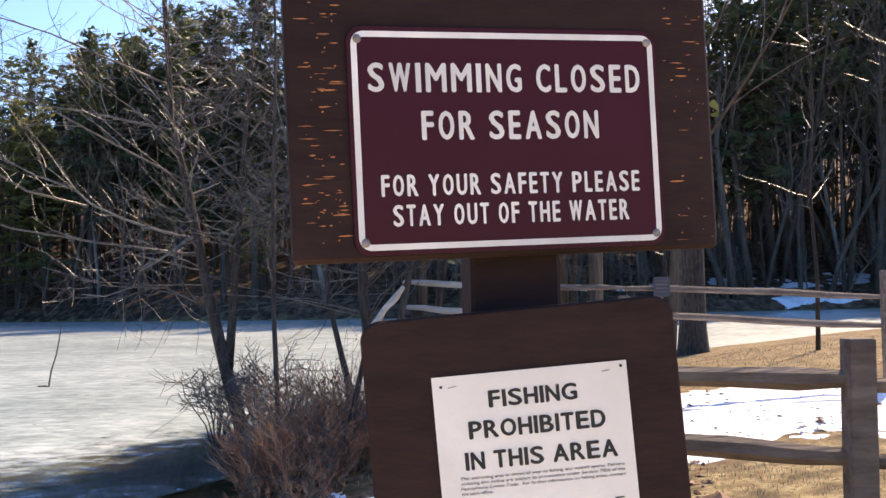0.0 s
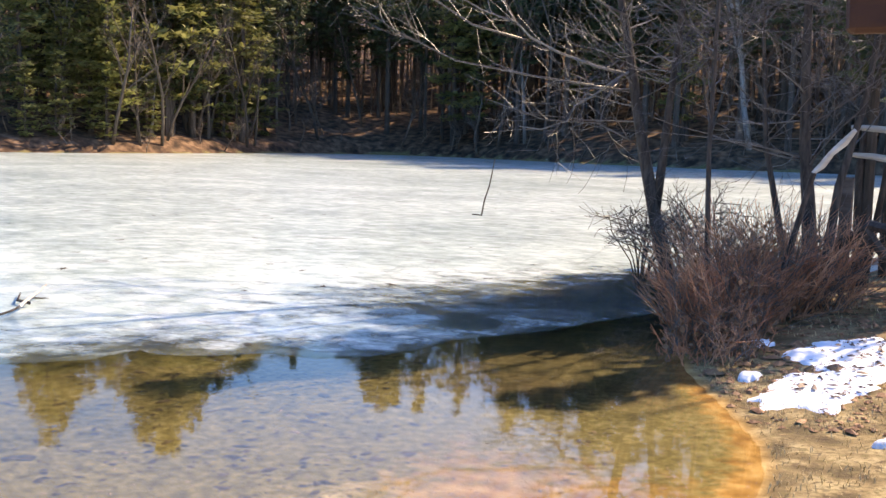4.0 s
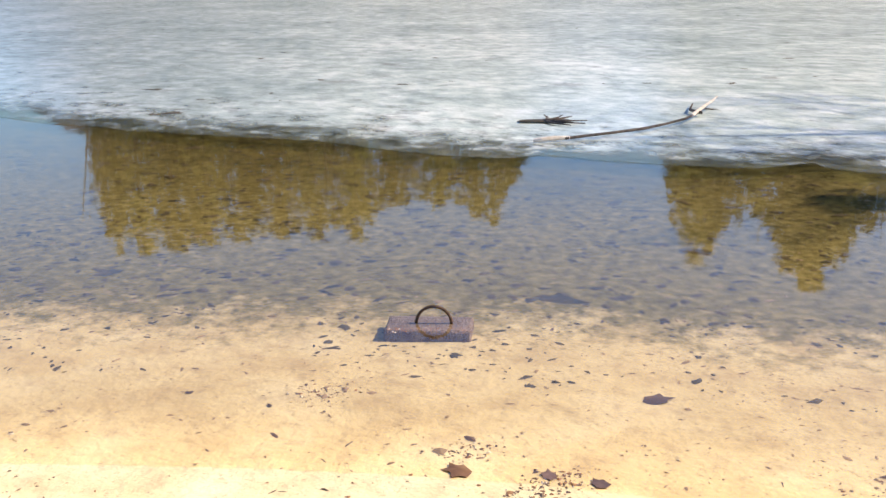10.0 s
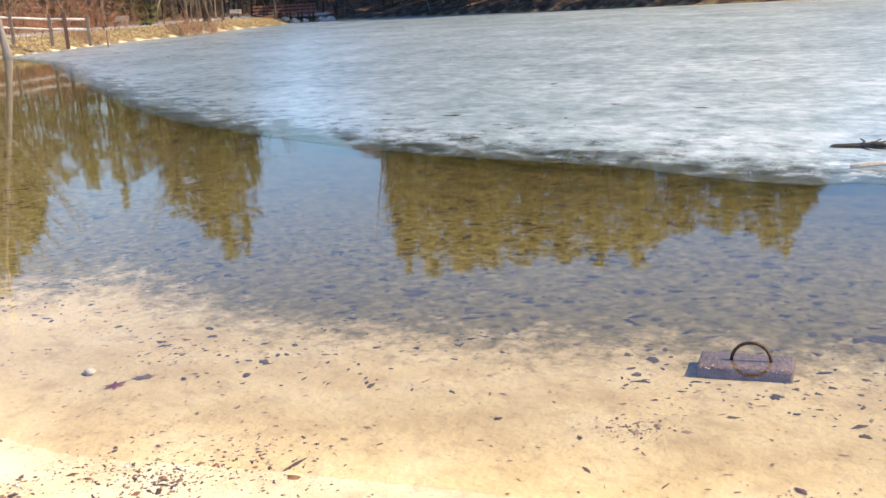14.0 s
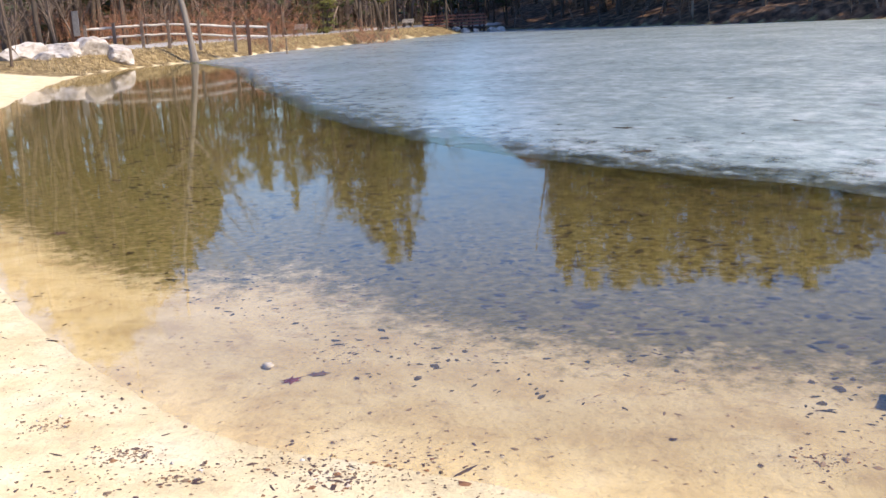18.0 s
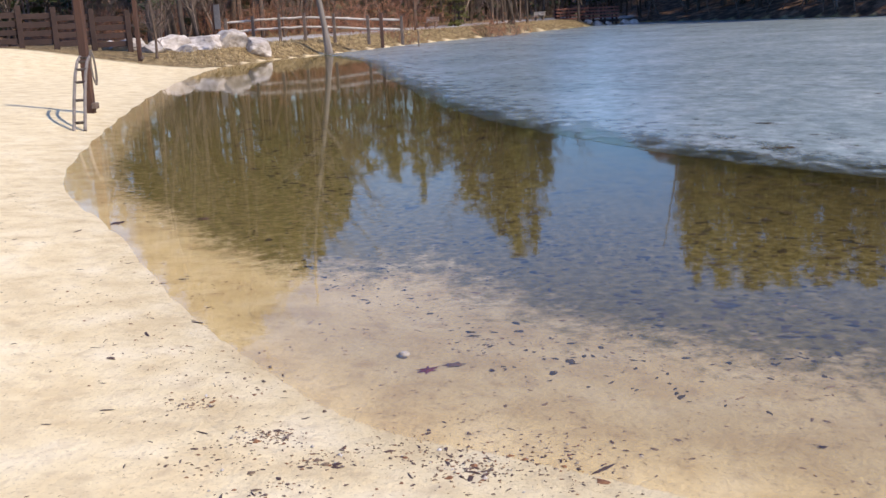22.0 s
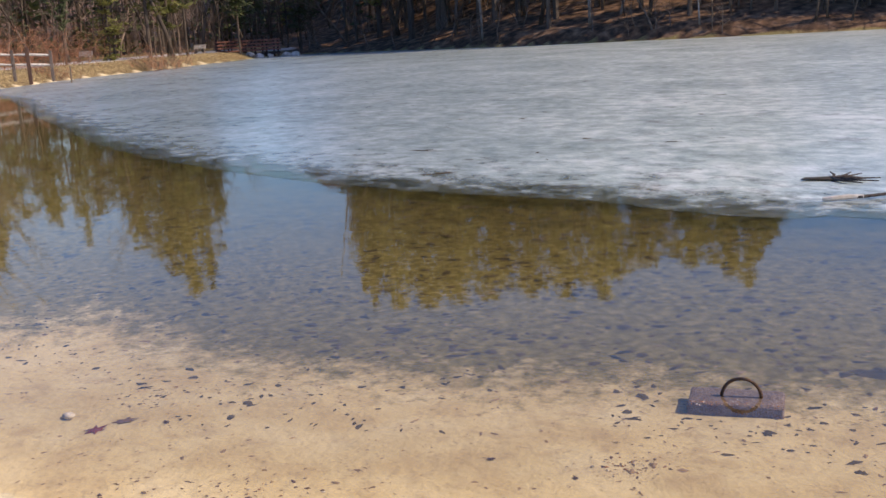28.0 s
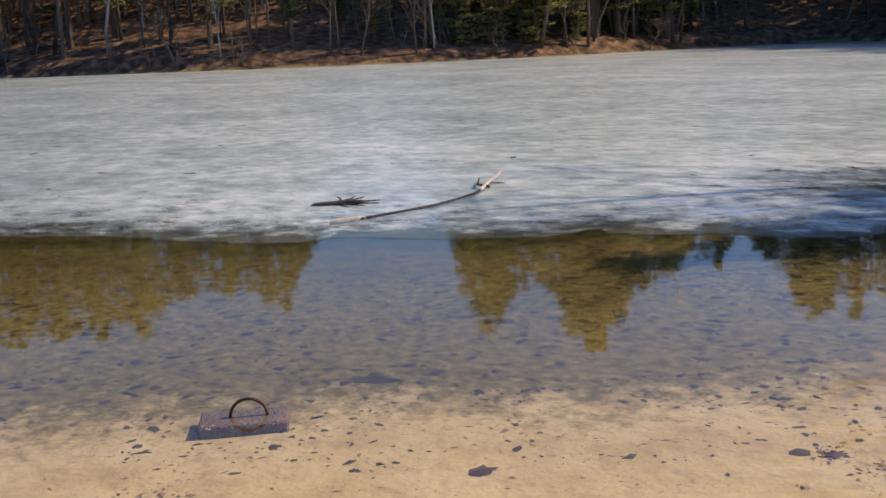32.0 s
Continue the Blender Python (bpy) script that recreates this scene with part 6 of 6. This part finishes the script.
def grass_blades(name, label, spots, high, seed, width=0.003):
    r = random.Random(seed)
    zs = land(np.array([p[0] for p in spots]), np.array([p[1] for p in spots]))
    s = Shape()
    for (x, y), z in zip(spots, zs):
        a, h = r.uniform(0, 6.283), high * r.uniform(0.4, 1.2)
        lx, ly = math.cos(a) * h * r.uniform(0.4, 1.2), math.sin(a) * h * r.uniform(0.4, 1.2)
        w = Vector((-math.sin(a), math.cos(a), 0)) * width
        p, m, t = Vector((x, y, z - 0.005)), Vector((x + lx * 0.5, y + ly * 0.5, z + h * 0.7)), Vector((x + lx, y + ly, z + h * 0.75))
        s.add([p - w, p + w, m + w * 0.7, m - w * 0.7, t], [(0, 1, 2, 3), (3, 2, 4)])
    return tagged(part(name, s, straw), label, "grass", kind="stuff")


grass_blades("near_grass", "short dry straw-coloured grass at the shore", strew(6500, (-1.9, 3.5, 4.4, 7.4), 0.03, 4, 8, 0.8, -0.2), 0.035, 1, 0.0022)
grass_blades("spit_grass", "dry yellow grass on the spit", strew(11000, (-1.5, 9, 7.5, 22), 0.1, 20, 9, 2.0, -0.6), 0.04, 2, 0.004)
grass_blades("bank_grass", "dry yellow grass on the far bank", strew(5000, (-78, -36, -12, 7), 0.1, 2.6, 10, 3.0, -0.8), 0.13, 3, 0.012)

# ---- the far end of the beach ----
def build_plank_fence():
    x0, y0 = -34.4, -17.3
    g = land_at(x0, y0)
    ob = thing("plank_fence", (x0, y0, g), "dark brown fence of heavy posts and planks behind the beach", "fence")
    pts = [(-33.6, -19.6), (-34.35, -17.4), (-34.65, -16.75), (-35.05, -15.9), (-35.5, -14.9), (-36.0, -13.8), (-36.4, -12.7)]
    pts = [(x * 1.06, y * 1.06) for x, y in pts]
    for i, (x, y) in enumerate(pts):
        z = land_at(x, y) - g
        part("post", Shape().box((0.2, 0.2, 1.75), pose(x - x0, y - y0, z + 0.62, 0, 0, 25), 0.015), brown_fence_paint, ob)
    for (xa, ya), (xb, yb) in zip(pts, pts[1:]):
        L, ang = math.hypot(xb - xa, yb - ya), math.degrees(math.atan2(yb - ya, xb - xa))
        za = (land_at(xa, ya) + land_at(xb, yb)) / 2 - g
        for h in (0.25, 0.55, 0.85, 1.15):
            part("plank", Shape().box((L, 0.05, 0.2), pose((xa + xb) / 2 - x0, (ya + yb) / 2 - y0, za + h, 0, 0, ang), 0.008), brown_fence_paint, ob)


build_plank_fence()


def build_ladder_frame():
    """The ladder-like rescue frame that leans on the nearest beach post."""
    x, y = -14.49, -5.86
    ob = thing("rescue_ladder", (x, y, land_at(x, y)), "ladder-shaped rescue frame with rope leaning on a post", "rescue ladder")
    way = Vector((-2.65, -0.85, 0.95))
    across = Vector((-0.022, 0.07, 0.0))
    for side in (-1, 1):
        part("side_rail", Shape().tube([across * side + way * t + Vector((0, 0, 0.25 * math.sin(math.pi * t))) for t in (0, 0.25, 0.5, 0.75, 1)], [0.024] * 5, 7), bark_mid, ob)
    for k in range(6):
        t = 0.06 + 0.17 * k
        b = way * t + Vector((0, 0, 0.25 * math.sin(math.pi * t)))
        part("rung", Shape().tube([b - across, b + across], [0.02] * 2, 6), bark_near, ob)
    coil = [Vector((-2.6, -0.72, 0.95)) + Vector((0.03 * math.cos(a), 0.035 * math.sin(a) + 0.006 * a / 6, 0.26 * math.cos(a) - 0.02 * a / 6 - 0.15)) for a in np.linspace(0, 18.8, 60)]
    part("rope", Shape().tube(coil, [0.012] * 60, 5), bark_mid, ob)


build_ladder_frame()


def build_bench(x, y, turn, name="bench"):
    ob = thing(name, (x, y, land_at(x, y)), "pale wooden slatted bench facing the lake", "bench", "lakeside benches", turn=turn)
    ob.scale = (0.72, 0.72, 0.72)
    for k in range(4):
        part("seat_slat", Shape().box((1.3, 0.1, 0.04), pose(0, -0.18 + 0.12 * k, 0.45), 0.005), pale_wood, ob)
    for k in range(3):
        part("back_slat", Shape().box((1.3, 0.03, 0.1), pose(0, 0.27 + 0.03 * k, 0.58 + 0.13 * k, -14, 0, 0), 0.005), pale_wood, ob)
    for sx in (-0.5, 0.5):
        part("leg", Shape().box((0.08, 0.42, 0.44), pose(sx, 0, 0.2), 0.01), old_wood, ob)
        part("back_support", Shape().box((0.08, 0.05, 0.55), pose(sx, 0.33, 0.62, -14, 0, 0), 0.008), old_wood, ob)


build_bench(-66.4, -4.0, 60)
build_bench(-82.5, 3.4, 70)


red_timber = material("red_timber", (0.24, 0.10, 0.07), (0.17, 0.075, 0.055), 8, 0.8, 0.3, stretch=(0.2, 1, 1), spread=0.1)


def build_bridge():
    x0, y0 = -86.0, 7.3
    ob = thing("footbridge", (x0, y0, 0.2), "brown timber footbridge with slatted rails over the inlet", "bridge", turn=94)
    part("deck", Shape().box((5.0, 1.8, 0.18), pose(0, 0, 0.1), 0.01), brown_fence_paint, ob)
    for sy in (-0.9, 0.9):
        for k in range(6):
            part("post", Shape().box((0.14, 0.14, 1.7), pose(-2.3 + 0.92 * k, sy, 0.55), 0.01), brown_fence_paint, ob)
        for h in (0.4, 0.65, 0.9, 1.15):
            part("rail", Shape().box((5.0, 0.05, 0.13), pose(0, sy - 0.1, h), 0.006), red_timber, ob)


build_bridge()
for i, (x, y, s) in enumerate(((-83.6, 7.9, 0.5), (-83.3, 7.2, 0.4), (-84.2, 10.2, 0.5), (-84.0, 10.9, 0.45), (-83.8, 8.8, 0.35))):
    ob = part("boulder", rock_shape(i + 12, (s, s * 0.9, s * 0.55), 7), rock_white)
    ob.matrix_basis = pose(x, y, max(land_at(x, y), 0.0) + 0.1, 0, 0, 40 * i)
    tagged(ob, "pale boulder beside the footbridge", "rock", "boulders")

# the sign on a post by the path, and the thin stake
pp = thing("path_sign", (-48.82, -13.0, land_at(-48.82, -13.0)), "dark post with a narrow grey sign by the path", "sign post")
part("post", Shape().box((0.16, 0.12, 1.9), pose(0, 0, 0.75), 0.01), dark_post, pp)
part("panel", Shape().box((0.03, 0.28, 1.1), pose(0.1, 0.2, 1.1), 0.006), steel, pp)
st = thing("stake", (-48.4, -3.55, land_at(-48.4, -3.55)), "thin wooden stake on the bank", "stake")
part("shaft", Shape().tube([(0, 0, -0.2), (0, 0, 0.8)], [0.03, 0.025], 6), old_wood, st)

for i, (x, y, n, h, s) in enumerate(((-62.3, 0.6, 130, 1.9, 1.1), (-62.6, -0.5, 90, 1.5, 0.9), (-53.5, -5.0, 70, 0.9, 0.7))):
    b = build_brush("bank_bush", (x, y), n, h, s, (twig_red, twig), "twiggy reddish bush on the far bank", 90 + i, 0.5)
rnd = random.Random(17)
for i in range(26):
    az, d = 94 + i * 0.75 + rnd.uniform(-0.3, 0.3), rnd.uniform(53, 62)
    x, y = EYE_HERE[0] - math.sin(radians(az)) * d, EYE_HERE[1] + math.cos(radians(az)) * d
    build_brush("red_brush", (x, y), 54, rnd.uniform(1.8, 2.9), 1.5, (twig_red,), "tall reddish brush beyond the path", 120 + i, 0.3)

for ob in PINES + PINES_L + BARES + PALES + SHRUBS:
    kill(ob)
